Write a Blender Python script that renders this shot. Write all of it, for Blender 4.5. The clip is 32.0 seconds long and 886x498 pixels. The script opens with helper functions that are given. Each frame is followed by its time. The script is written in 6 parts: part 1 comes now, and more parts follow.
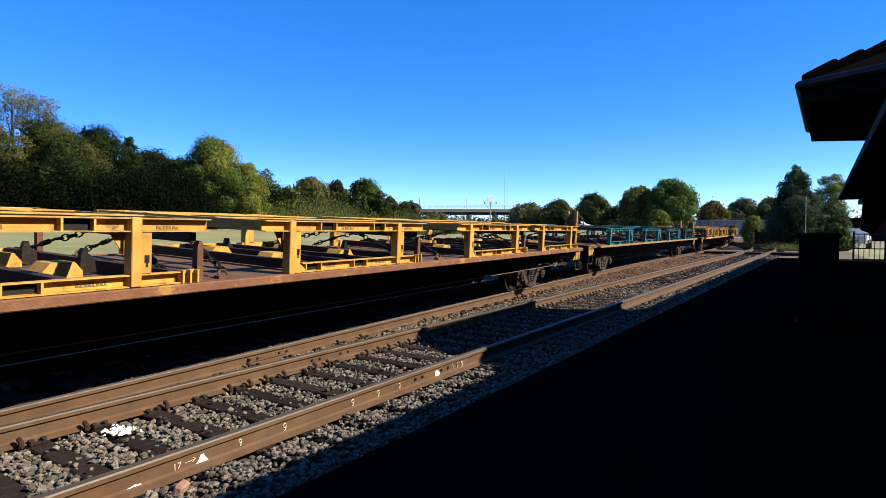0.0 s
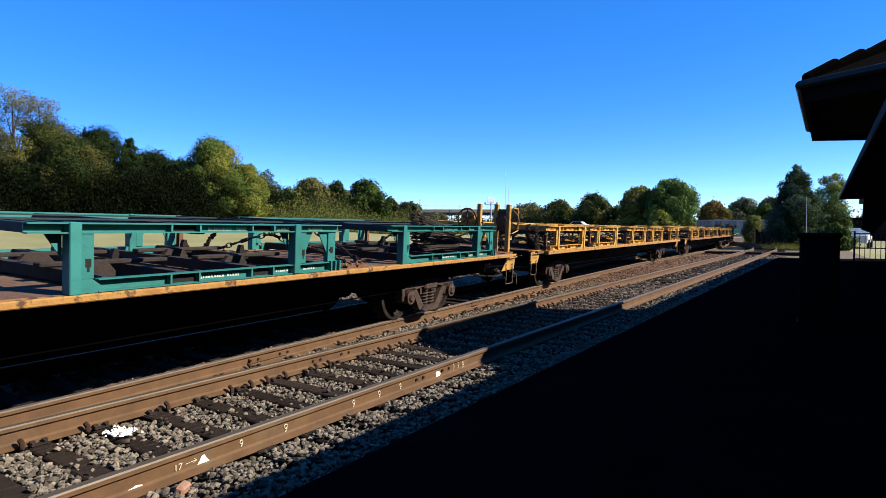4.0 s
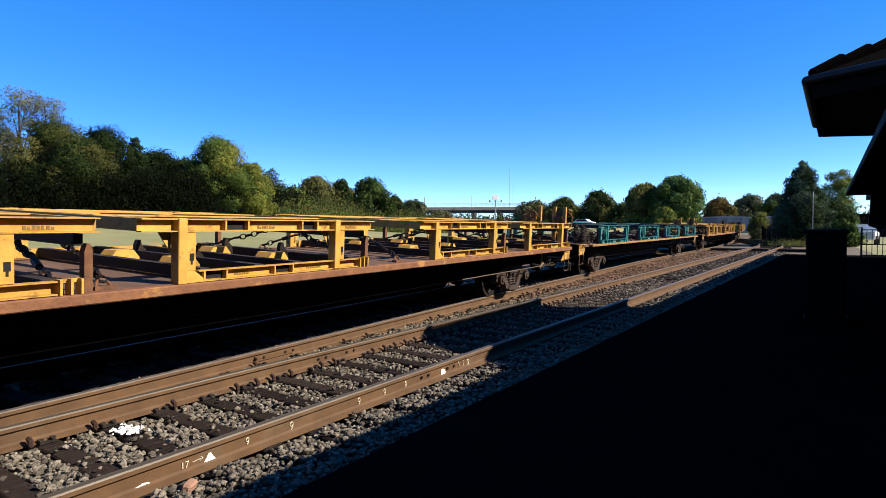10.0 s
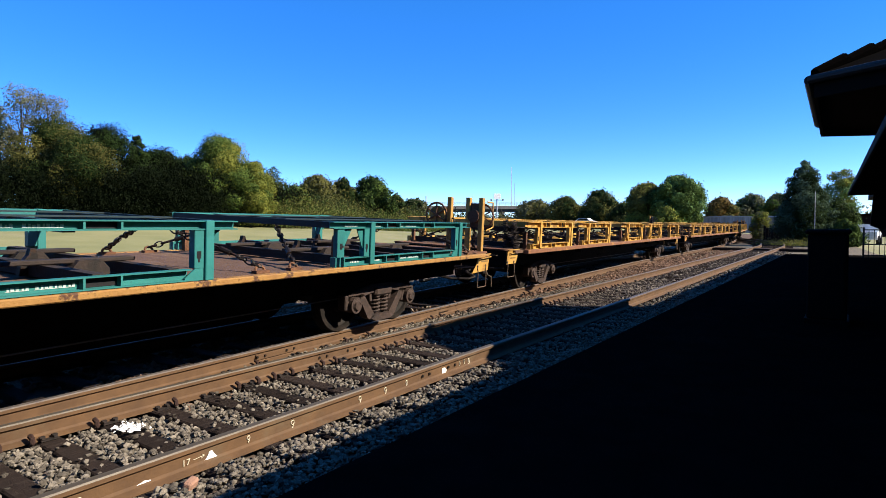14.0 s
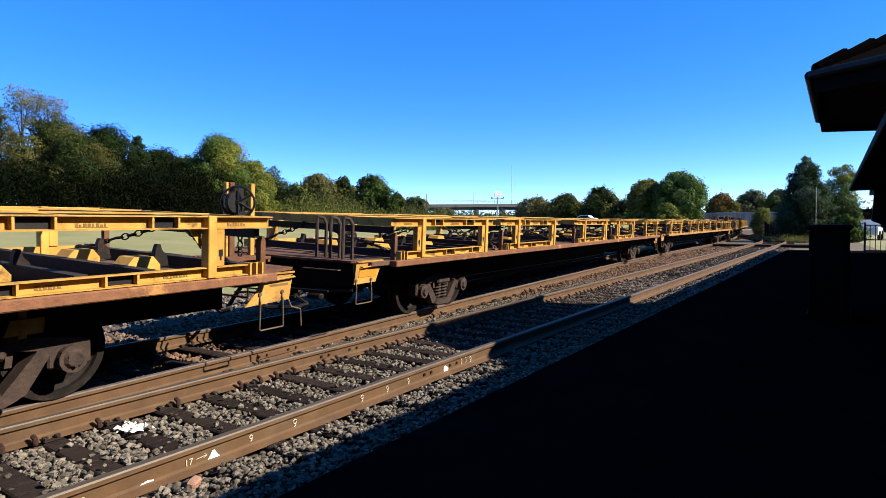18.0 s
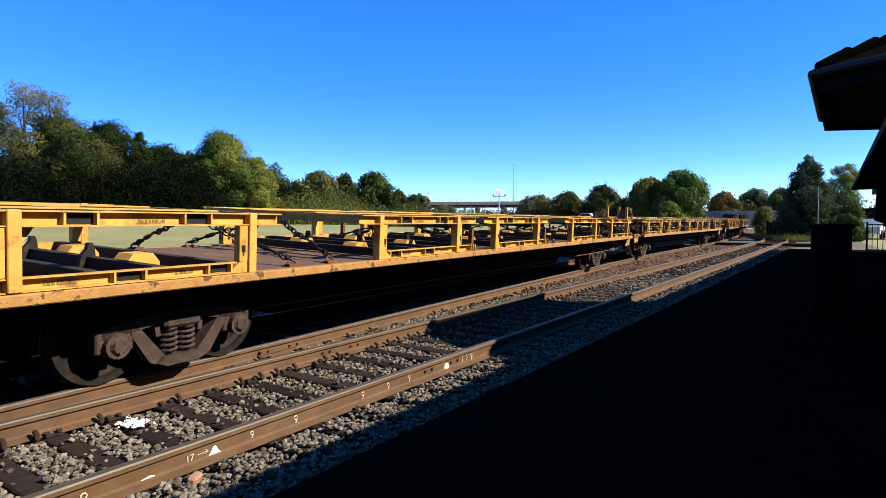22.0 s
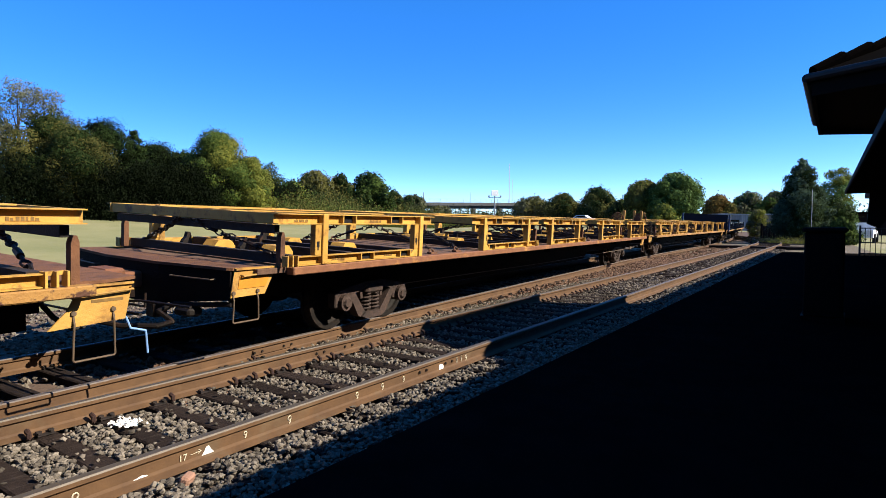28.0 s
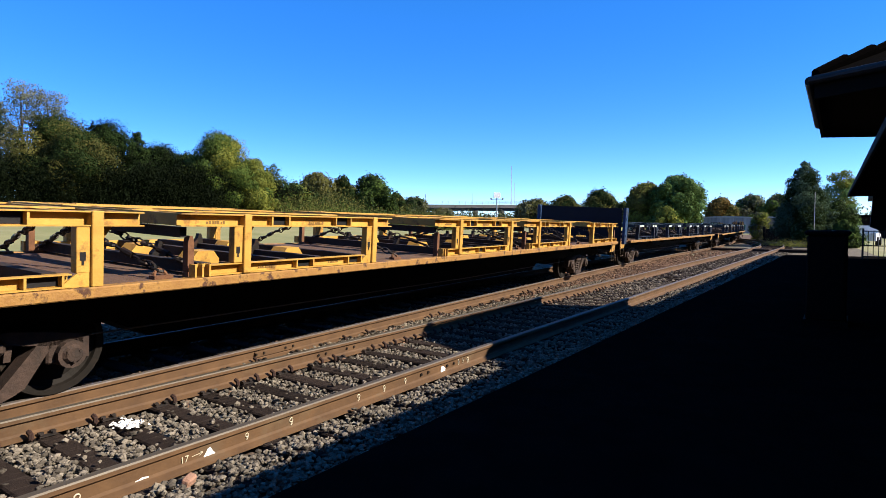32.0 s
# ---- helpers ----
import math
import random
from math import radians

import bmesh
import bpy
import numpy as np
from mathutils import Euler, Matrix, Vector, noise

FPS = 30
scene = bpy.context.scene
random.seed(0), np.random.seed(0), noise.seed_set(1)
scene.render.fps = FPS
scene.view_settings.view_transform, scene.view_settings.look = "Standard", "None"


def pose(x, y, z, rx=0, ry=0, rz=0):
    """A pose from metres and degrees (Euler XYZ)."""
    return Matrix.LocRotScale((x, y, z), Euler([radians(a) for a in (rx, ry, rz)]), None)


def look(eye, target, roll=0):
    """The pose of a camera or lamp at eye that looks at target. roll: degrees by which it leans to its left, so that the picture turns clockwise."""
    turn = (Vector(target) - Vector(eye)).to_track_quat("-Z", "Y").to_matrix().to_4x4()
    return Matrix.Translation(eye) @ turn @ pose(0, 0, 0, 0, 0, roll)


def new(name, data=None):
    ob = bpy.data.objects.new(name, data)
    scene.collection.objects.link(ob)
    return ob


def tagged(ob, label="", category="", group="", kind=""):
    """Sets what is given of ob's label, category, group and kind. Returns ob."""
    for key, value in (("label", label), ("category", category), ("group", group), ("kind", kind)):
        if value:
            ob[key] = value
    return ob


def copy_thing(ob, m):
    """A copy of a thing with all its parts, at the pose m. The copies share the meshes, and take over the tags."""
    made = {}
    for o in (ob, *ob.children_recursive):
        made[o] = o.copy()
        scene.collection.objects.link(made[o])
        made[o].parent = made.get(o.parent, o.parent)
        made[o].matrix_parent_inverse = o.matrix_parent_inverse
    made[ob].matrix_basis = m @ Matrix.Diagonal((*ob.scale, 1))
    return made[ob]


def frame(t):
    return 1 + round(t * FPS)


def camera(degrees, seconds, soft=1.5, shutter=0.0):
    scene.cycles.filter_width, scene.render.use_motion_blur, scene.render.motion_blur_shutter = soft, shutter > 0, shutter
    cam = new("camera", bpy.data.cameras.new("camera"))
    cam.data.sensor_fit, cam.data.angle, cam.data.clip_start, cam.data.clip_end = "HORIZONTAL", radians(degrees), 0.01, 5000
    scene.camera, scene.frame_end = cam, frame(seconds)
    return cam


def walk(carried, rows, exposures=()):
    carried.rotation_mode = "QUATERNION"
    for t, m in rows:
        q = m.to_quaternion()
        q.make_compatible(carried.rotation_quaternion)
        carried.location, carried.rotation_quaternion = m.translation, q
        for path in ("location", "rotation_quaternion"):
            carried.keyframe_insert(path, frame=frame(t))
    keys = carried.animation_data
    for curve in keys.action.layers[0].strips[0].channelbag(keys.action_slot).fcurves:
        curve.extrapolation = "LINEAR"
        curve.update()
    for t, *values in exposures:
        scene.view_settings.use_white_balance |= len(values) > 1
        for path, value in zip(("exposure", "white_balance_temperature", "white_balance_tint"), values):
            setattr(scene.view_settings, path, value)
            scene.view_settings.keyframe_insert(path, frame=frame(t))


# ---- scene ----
# ---------------------------------------------------------------- camera
cam = camera(74.56, 32.0, soft=0.6)
EYE = (0.0, 0.0, 1.625)
CAM_TURNS = [
    (0, 87.998, -0.000, -59.488), (0.5, 88.070, 0.098, -59.525), (1, 87.996, 0.140, -59.587), (1.5, 88.060, 0.069, -59.588),
    (2, 88.084, 0.039, -59.470), (2.5, 88.015, 0.124, -59.464), (4.5, 88.078, 0.112, -59.395), (5, 88.195, 0.036, -59.174),
    (5.5, 88.238, 0.106, -59.176), (6, 88.012, 0.177, -59.397), (6.5, 87.958, 0.322, -59.280), (7, 88.057, 0.405, -58.906),
    (7.5, 87.970, 0.406, -59.131), (8, 87.887, 0.397, -58.960), (8.5, 87.853, 0.133, -58.908), (9, 87.728, 0.114, -58.947),
    (9.5, 87.877, 0.315, -58.911), (10, 87.837, 0.349, -58.982), (10.5, 87.779, 0.468, -59.000), (11, 87.887, 0.533, -58.898),
    (11.5, 87.851, 0.402, -58.925), (12, 87.806, 0.332, -58.795), (12.5, 87.691, 0.358, -58.756), (13, 87.999, 0.335, -58.951),
    (13.5, 87.825, 0.271, -59.001), (14, 87.721, 0.194, -58.846), (14.5, 87.625, 0.290, -58.956), (16.5, 87.442, 0.390, -58.730),
    (17, 87.308, 0.543, -58.777), (17.5, 87.514, 0.621, -58.739), (18, 87.548, 0.582, -58.772), (18.5, 87.517, 0.223, -58.712),
    (19, 87.529, 0.170, -58.850), (19.5, 87.397, 0.232, -58.841), (20, 87.331, 0.344, -58.861), (20.5, 87.600, 0.362, -58.769),
    (21, 87.350, 0.480, -58.791), (21.5, 87.283, 0.637, -58.783), (22, 87.295, 0.338, -58.630), (22.5, 87.235, 0.141, -58.647),
    (23, 87.187, 0.121, -58.746), (23.5, 87.137, 0.250, -58.761), (24, 87.148, 0.260, -58.737), (24.5, 87.284, 0.360, -58.807),
    (26.5, 87.410, 0.202, -58.886), (27, 87.467, 0.004, -59.025), (27.5, 87.564, -0.066, -59.085), (28, 87.369, -0.059, -59.074),
    (28.5, 87.286, 0.001, -58.808), (29, 87.315, 0.049, -58.749), (29.5, 87.275, 0.013, -58.848), (30, 87.582, -0.119, -58.962),
    (30.5, 87.535, -0.170, -59.008), (31, 87.692, -0.339, -59.027), (31.5, 87.535, -0.264, -59.076), (32, 87.579, -0.174, -58.875),
]
walk(cam, [(t, pose(*EYE, a, b, c)) for t, a, b, c in CAM_TURNS], exposures=[(0.0, 1.38), (1.2, 1.38), (2.0, 1.48), (3.0, 1.48), (5.0, 1.38), (10.0, 1.38), (12.5, 1.48), (32.0, 1.48)])

# ---------------------------------------------------------------- daylight
SUN_EL, SUN_AZ = radians(34.2), radians(-74.0)      # the sun stands behind the depot; azimuth counted from +x
world = bpy.data.worlds.new("sky")
scene.world = world
world.use_nodes = True
wn = world.node_tree
sky = wn.nodes.new("ShaderNodeTexSky")
sky.sky_type, sky.sun_disc = "NISHITA", False
sky.sun_elevation, sky.sun_rotation = SUN_EL, radians(90.0) - SUN_AZ
sky.altitude, sky.air_density, sky.dust_density, sky.ozone_density = 1500.0, 0.63, 0.0, 2.5
deep = wn.nodes.new("ShaderNodeHueSaturation")
deep.inputs["Hue"].default_value, deep.inputs["Saturation"].default_value, deep.inputs["Value"].default_value = 0.514, 1.34, 2.4
back = wn.nodes["Background"]
back.inputs["Strength"].default_value = 0.0535
wn.links.new(sky.outputs[0], deep.inputs["Color"])
even = wn.nodes.new("ShaderNodeMix")              # a little even blue softens the fall from horizon to zenith
even.data_type = "RGBA"
even.inputs[0].default_value = 0.30
even.inputs[7].default_value = (0.45, 2.55, 6.7, 1.0)
wn.links.new(deep.outputs[0], even.inputs[6])
wn.links.new(even.outputs[2], back.inputs["Color"])
sun = new("sun", bpy.data.lights.new("sun", "SUN"))
sun.data.energy, sun.data.angle, sun.data.color = 5.0, radians(0.53), (1.0, 0.89, 0.74)
sun.matrix_world = look((math.cos(SUN_AZ) * math.cos(SUN_EL) * 60, math.sin(SUN_AZ) * math.cos(SUN_EL) * 60, math.sin(SUN_EL) * 60), (0, 0, 0))


# ---------------------------------------------------------------- materials
def material(name, base, second=None, rough=0.8, metal=0.0, scale=6.0, detail=6.0, stain=None, stain_scale=1.5, stain_edge=(0.52, 0.66),
             bump=0.3, bump_scale=40.0, vary=0.0, island=False, spec=0.3, stretch=(1, 1, 1)):
    """A rough surface: two tones in fine grain, stains of a third colour, small relief, and a change of tone from piece to piece."""
    m = bpy.data.materials.new(name)
    m.use_nodes = True
    nt = m.node_tree
    n, l = nt.nodes, nt.links
    b = n["Principled BSDF"]
    b.inputs["Roughness"].default_value, b.inputs["Metallic"].default_value = rough, metal
    b.inputs["Specular IOR Level"].default_value = spec
    tc = n.new("ShaderNodeTexCoord")
    mp = n.new("ShaderNodeMapping")
    mp.inputs["Scale"].default_value = stretch
    l.new(tc.outputs["Object"], mp.inputs["Vector"])

    def tex(s, d, rgh=0.6):
        t = n.new("ShaderNodeTexNoise")
        t.inputs["Scale"].default_value, t.inputs["Detail"].default_value, t.inputs["Roughness"].default_value = s, d, rgh
        l.new(mp.outputs[0], t.inputs["Vector"])
        return t

    def mix(fac, a, c, kind="MIX"):
        x = n.new("ShaderNodeMix")
        x.data_type, x.blend_type = "RGBA", kind
        for sock, val in ((x.inputs[0], fac), (x.inputs[6], a), (x.inputs[7], c)):
            if hasattr(val, "links"):
                l.new(val, sock)
            else:
                sock.default_value = val if isinstance(val, float) else (*val, 1)
        return x.outputs[2]

    def ramp(sock, lo, hi):
        r = n.new("ShaderNodeMapRange")
        r.inputs[1].default_value, r.inputs[2].default_value = lo, hi
        l.new(sock, r.inputs[0])
        return r.outputs[0]

    second = second or tuple(0.72 * c for c in base)
    col = mix(ramp(tex(scale, detail).outputs["Fac"], 0.35, 0.65), second, base)
    if stain:
        col = mix(ramp(tex(stain_scale, 8.0, 0.72).outputs["Fac"], *stain_edge), col, stain)
    if vary:
        if island:
            src = n.new("ShaderNodeNewGeometry").outputs["Random Per Island"]
        else:
            src = n.new("ShaderNodeObjectInfo").outputs["Random"]
        hs = n.new("ShaderNodeHueSaturation")
        r = n.new("ShaderNodeMapRange")
        r.inputs[3].default_value, r.inputs[4].default_value = 1 - vary, 1 + vary
        l.new(src, r.inputs[0])
        l.new(r.outputs[0], hs.inputs["Value"])
        l.new(col, hs.inputs["Color"])
        col = hs.outputs[0]
    l.new(col, b.inputs["Base Color"])
    if bump:
        bp = n.new("ShaderNodeBump")
        bp.inputs["Strength"].default_value, bp.inputs["Distance"].default_value = bump, 0.02
        l.new(tex(bump_scale, 5.0).outputs["Fac"], bp.inputs["Height"])
        l.new(bp.outputs[0], b.inputs["Normal"])
    return m


def leafy(name, base, second, rough=0.6):
    """Foliage: tone changes from leaf clump to leaf clump, with light let through."""
    m = material(name, base, second, rough=rough, scale=0.35, detail=3.0, bump=0.0, vary=0.12, island=True, spec=0.02)
    b = m.node_tree.nodes["Principled BSDF"]
    n, l = m.node_tree.nodes, m.node_tree.links
    thin, both = n.new("ShaderNodeBsdfTranslucent"), n.new("ShaderNodeMixShader")
    l.new(b.inputs["Base Color"].links[0].from_socket, thin.inputs["Color"])
    both.inputs[0].default_value = 0.28
    l.new(b.outputs[0], both.inputs[1])
    l.new(thin.outputs[0], both.inputs[2])
    l.new(both.outputs[0], n["Material Output"].inputs["Surface"])
    return m


M_YELLOW = material("yellow_paint", (0.405, 0.236, 0.0437), (0.307, 0.16, 0.026), rough=0.6, scale=3.0, stain=(0.0498, 0.021, 0.00959), stain_scale=3.2, stain_edge=(0.53, 0.68), bump=0.2, vary=0.12)
M_YELLOW_B = material("worn_yellow_paint", (0.325, 0.182, 0.040), (0.255, 0.136, 0.026), rough=0.62, scale=4.0, stain=(0.0626, 0.0258, 0.0111), stain_scale=2.2, stain_edge=(0.5, 0.66), bump=0.25, vary=0.12)
M_TEAL = material("teal_paint", (0.0168, 0.13, 0.121), (0.0134, 0.098, 0.0901), rough=0.5, scale=3.0, stain=(0.0167, 0.02, 0.0167), stain_scale=3.0, stain_edge=(0.6, 0.75), bump=0.15, vary=0.1)
# navy paint darkened to stand for the bulkhead's unlit face
M_NAVY_DARK = material("shaded_navy_plate", (0.00342, 0.00478, 0.0103), rough=0.8, scale=3.0, bump=0.15)
M_INNER = material("darker_teal", (0.0085, 0.026, 0.029), (0.005, 0.013, 0.016), rough=0.7, scale=3.0, stain=(0.010, 0.008, 0.007), bump=0.2, vary=0.1)
M_NAVY_RACK = material("dull_dark_blue_paint", (0.0060, 0.0135, 0.0260), (0.0042, 0.0090, 0.0180), rough=0.65, scale=3.0, stain=(0.0090, 0.0090, 0.0100), bump=0.15, vary=0.1)
M_NAVY = material("navy_paint", (0.0113, 0.0375, 0.0973), (0.00749, 0.0263, 0.0678), rough=0.55, scale=3.0, stain=(0.0188, 0.0188, 0.0225), bump=0.15, vary=0.1)
M_RUST = material("rusty_steel", (0.116, 0.0513, 0.0226), (0.0754, 0.032, 0.0144), rough=0.85, scale=9.0, stain=(0.0445, 0.0214, 0.0124), stain_scale=2.0, bump=0.5, bump_scale=60, vary=0.12)
M_SILL = material("weathered_sill_paint", (0.156, 0.0668, 0.0285), (0.105, 0.0419, 0.0185), rough=0.7, scale=7.0, stain=(0.269, 0.132, 0.0347), stain_scale=2.0, stain_edge=(0.55, 0.64), bump=0.3, vary=0.1)
M_SILL_Y = material("yellow_sill_paint", (0.275, 0.150, 0.036), (0.185, 0.088, 0.023), rough=0.7, scale=5.0, detail=8.0, stain=(0.0546, 0.0225, 0.0105), stain_scale=5.0, stain_edge=(0.535, 0.60), bump=0.35, vary=0.1)
M_DECK = material("worn_deck_boards", (0.0973, 0.0531, 0.032), (0.0666, 0.0369, 0.0235), rough=0.9, scale=8.0, stain=(0.128, 0.0783, 0.0469), stain_scale=1.2, bump=0.5, vary=0.1, stretch=(3, 0.6, 1))
# grime, plus the shade under the deck put into a near-black base
M_UNDER = material("grimy_shaded_underframe", (0.00478, 0.00369, 0.00301), rough=0.85, scale=8.0, stain=(0.0109, 0.00547, 0.00273), bump=0.4, spec=0.08)
M_TRUCK = material("brown_cast_steel", (0.0199, 0.0125, 0.00917), (0.0125, 0.00833, 0.00666), rough=0.8, scale=12.0, stain=(0.00496, 0.00414, 0.00333), stain_scale=4.0, bump=0.4, vary=0.1)
M_CAST = material("red_brown_truck_casting", (0.040, 0.024, 0.018), (0.020, 0.012, 0.009), rough=0.8, scale=12.0, stain=(0.014, 0.010, 0.008), stain_scale=4.0, bump=0.4, vary=0.1)
M_CHAIN = material("oily_chain", (0.00721, 0.00493, 0.00369), rough=0.6, metal=0.3, scale=30.0, stain=(0.0287, 0.0123, 0.00614), stain_scale=12, bump=0.2)
M_ANCHOR = material("red_brown_iron", (0.026, 0.0105, 0.0065), (0.014, 0.0065, 0.0045), rough=0.8, scale=30.0, bump=0.3)
M_RAIL = material("rusty_rail", (0.080, 0.042, 0.0175), (0.054, 0.028, 0.012), rough=0.8, scale=5.0, stain=(0.078, 0.054, 0.030), stain_scale=1.6, stain_edge=(0.56, 0.75), bump=0.2)
M_HEAD = material("polished_rail_head", (0.105, 0.091, 0.0805), (0.07, 0.056, 0.049), rough=0.55, metal=0.2, scale=14.0, bump=0.05, spec=0.2)
M_HEAD_DULL = material("dull_rail_head", (0.091, 0.077, 0.0595), (0.07, 0.056, 0.042), rough=0.55, metal=0.4, scale=14.0, bump=0.1, stretch=(0.1, 6, 1))
M_TIE = material("creosoted_timber", (0.0231, 0.016, 0.0129), (0.0139, 0.00987, 0.00833), rough=0.95, scale=7.0, stain=(0.04, 0.0308, 0.0246), stain_scale=3.0, bump=0.9, bump_scale=25, vary=0.3, stretch=(1, 6, 1), spec=0.08)
M_STONE = material("ballast_stone", (0.130, 0.112, 0.088), (0.073, 0.062, 0.049), rough=0.9, scale=26.0, bump=0.6, vary=0.6, island=True, spec=0.1)
M_STONE_R = material("rust_stained_ballast", (0.137, 0.086, 0.0599), (0.0928, 0.0574, 0.0392), rough=0.9, scale=18.0, bump=0.3, vary=0.4, island=True, spec=0.08)
M_BED = material("ballast_bed", (0.102, 0.0757, 0.0599), (0.0562, 0.0416, 0.0333), rough=0.95, scale=16.0, detail=8.0, stain=(0.123, 0.0783, 0.0533), stain_scale=0.4, bump=1.0, bump_scale=22, spec=0.08)
M_GRASS = material("dry_grass", (0.178, 0.171, 0.0735), (0.13, 0.134, 0.0504), rough=0.95, scale=0.35, detail=8.0, stain=(0.21, 0.189, 0.108), stain_scale=0.06, bump=0.8, bump_scale=12)
# Far below bare asphalt: the depot's shade is put into this base colour.
M_ASPHALT = material("shade_darkened_asphalt", (0.005, 0.0046, 0.0046), (0.0034, 0.0034, 0.0034), rough=0.9, scale=3.0, detail=8.0, stain=(0.0065, 0.006, 0.0056), stain_scale=0.6, bump=0.5, bump_scale=90, spec=0.0)
M_WHITE = material("white_paint_mark", (0.80, 0.79, 0.75), rough=0.7, scale=30.0, bump=0.2)
M_CHALK = material("yellowed_chalk", (0.46, 0.41, 0.31), (0.34, 0.29, 0.20), rough=0.8, scale=40.0, bump=0.2)
M_LIME = material("white_lime_patch", (0.78, 0.77, 0.74), (0.6, 0.58, 0.55), rough=0.95, scale=25.0, bump=0.6)
# Timber, brick and tile sit near black: depot shade put into their colours.
M_BLACK = material("shade_dark_timber", (0.00224, 0.00182, 0.00175), rough=0.8, scale=6.0, bump=0.2, stretch=(1, 1, 6), spec=0.08)
M_BRICK = material("shade_dark_red_brick", (0.0154, 0.00683, 0.00512), (0.0111, 0.00512, 0.00376), rough=0.9, scale=5.0, bump=0.4, vary=0.2, spec=0.08)
M_TILE = material("shade_black_clay_tile", (0.0012, 0.0007, 0.0006), (0.0008, 0.0005, 0.0004), rough=1.0, scale=6.0, bump=0.3, vary=0.2, spec=0.01)
M_IRON = material("black_iron", (0.014, 0.014, 0.0154), rough=0.5, metal=0.4, scale=15.0, bump=0.1)
M_CONCRETE = material("aged_concrete", (0.122, 0.12, 0.113), (0.0924, 0.0889, 0.0833), rough=0.9, scale=1.5, stain=(0.0683, 0.0649, 0.0614), stain_scale=0.4, bump=0.3)
M_STEEL = material("galvanised_steel", (0.294, 0.301, 0.308), rough=0.5, metal=0.6, scale=8.0, bump=0.05)
M_SIGNWHITE = material("white_sign_face", (0.82, 0.82, 0.80), rough=0.6, scale=3.0, bump=0.0)
M_CLAD = material("grey_metal_cladding", (0.218, 0.235, 0.258), (0.113, 0.122, 0.136), rough=0.6, scale=0.6, bump=0.1, stretch=(4, 4, 0.3))
M_CARPAINT = material("white_car_paint", (0.75, 0.76, 0.78), rough=0.3, scale=2.0, bump=0.0, spec=0.5)
M_GLASSDARK = material("dark_window_glass", (0.014, 0.0175, 0.021), rough=0.08, scale=2.0, bump=0.0, spec=0.6)
M_TYRE = material("black_rubber", (0.014, 0.014, 0.014), rough=0.9, scale=20.0, bump=0.2)
M_WHEEL = material("greasy_dark_wheel", (0.0077, 0.00595, 0.0049), (0.0049, 0.00385, 0.00315), rough=0.75, scale=9.0, stain=(0.0258, 0.0172, 0.0115), stain_scale=3.0, bump=0.2, spec=0.15)
M_GRAVEL = material("pale_gravel", (0.133, 0.115, 0.0875), (0.091, 0.077, 0.0595), rough=0.95, scale=9.0, detail=8.0, stain=(0.105, 0.101, 0.056), stain_scale=0.5, bump=0.9, bump_scale=20, spec=0.08)
M_STENCIL_W = material("faded_white_stencil", (0.40, 0.42, 0.40), (0.16, 0.22, 0.2), rough=0.7, scale=45.0, bump=0.1)
M_STENCIL = material("faded_brown_stencil", (0.14, 0.0805, 0.021), rough=0.7, scale=30.0, bump=0.1)
M_ORANGE = material("orange_paint", (0.40, 0.165, 0.012), (0.33, 0.13, 0.010), rough=0.6, scale=5.0, bump=0.1)
M_COUPLER = material("red_brown_casting", (0.135, 0.0520, 0.0224), (0.090, 0.0345, 0.0165), rough=0.75, scale=9.0, bump=0.4, vary=0.1)
M_STEP = material("dull_brown_rod", (0.0973, 0.0683, 0.0439), rough=0.6, metal=0.3, scale=20.0, bump=0.2)
M_GIRDER = material("blue_grey_girder_paint", (0.0244, 0.0302, 0.0415), rough=0.7, scale=0.5, bump=0.1)
M_HOSE_BLUE = material("pale_blue_paint", (0.154, 0.28, 0.504), rough=0.5, scale=10.0, bump=0.1)
M_BARK = material("grey_bark", (0.0478, 0.0375, 0.029), (0.0273, 0.0212, 0.0171), rough=0.95, scale=6.0, bump=0.8, bump_scale=14, stretch=(3, 3, 0.5))
LEAF = {
    "dark": leafy("dark_green_leaves", (0.0222, 0.0372, 0.0109), (0.0123, 0.0222, 0.00683)),
    # the shade beneath the crowns, put into a near-black leaf colour
    "deep": leafy("painted_shade_leaves", (0.0056, 0.0091, 0.0035), (0.0035, 0.0056, 0.0021)),
    "green": leafy("green_leaves", (0.0631, 0.0966, 0.0221), (0.0368, 0.0631, 0.0149)),
    "olive": leafy("olive_leaves", (0.0966, 0.0931, 0.0261), (0.0631, 0.0631, 0.0184)),
    # the olive leaves again, darkened to stand for shade
    "shaded": leafy("shaded_olive_leaves", (0.068, 0.066, 0.019), (0.040, 0.041, 0.0125)),
    "pale": leafy("pale_grey_green_leaves", (0.130, 0.132, 0.078), (0.095, 0.100, 0.058)),
    "yellow": leafy("yellowing_leaves", (0.165, 0.170, 0.0320), (0.101, 0.115, 0.0231)),
    "grey": leafy("thin_greyish_leaves", (0.090, 0.092, 0.052), (0.064, 0.068, 0.037)),
    "pine": leafy("blue_green_needles", (0.062, 0.098, 0.058), (0.036, 0.060, 0.036)),
    "orange": leafy("russet_leaves", (0.109, 0.0694, 0.0198), (0.0742, 0.0493, 0.0147)),
    "fresh": leafy("bright_green_leaves", (0.125, 0.20, 0.07), (0.08, 0.135, 0.045)),
}


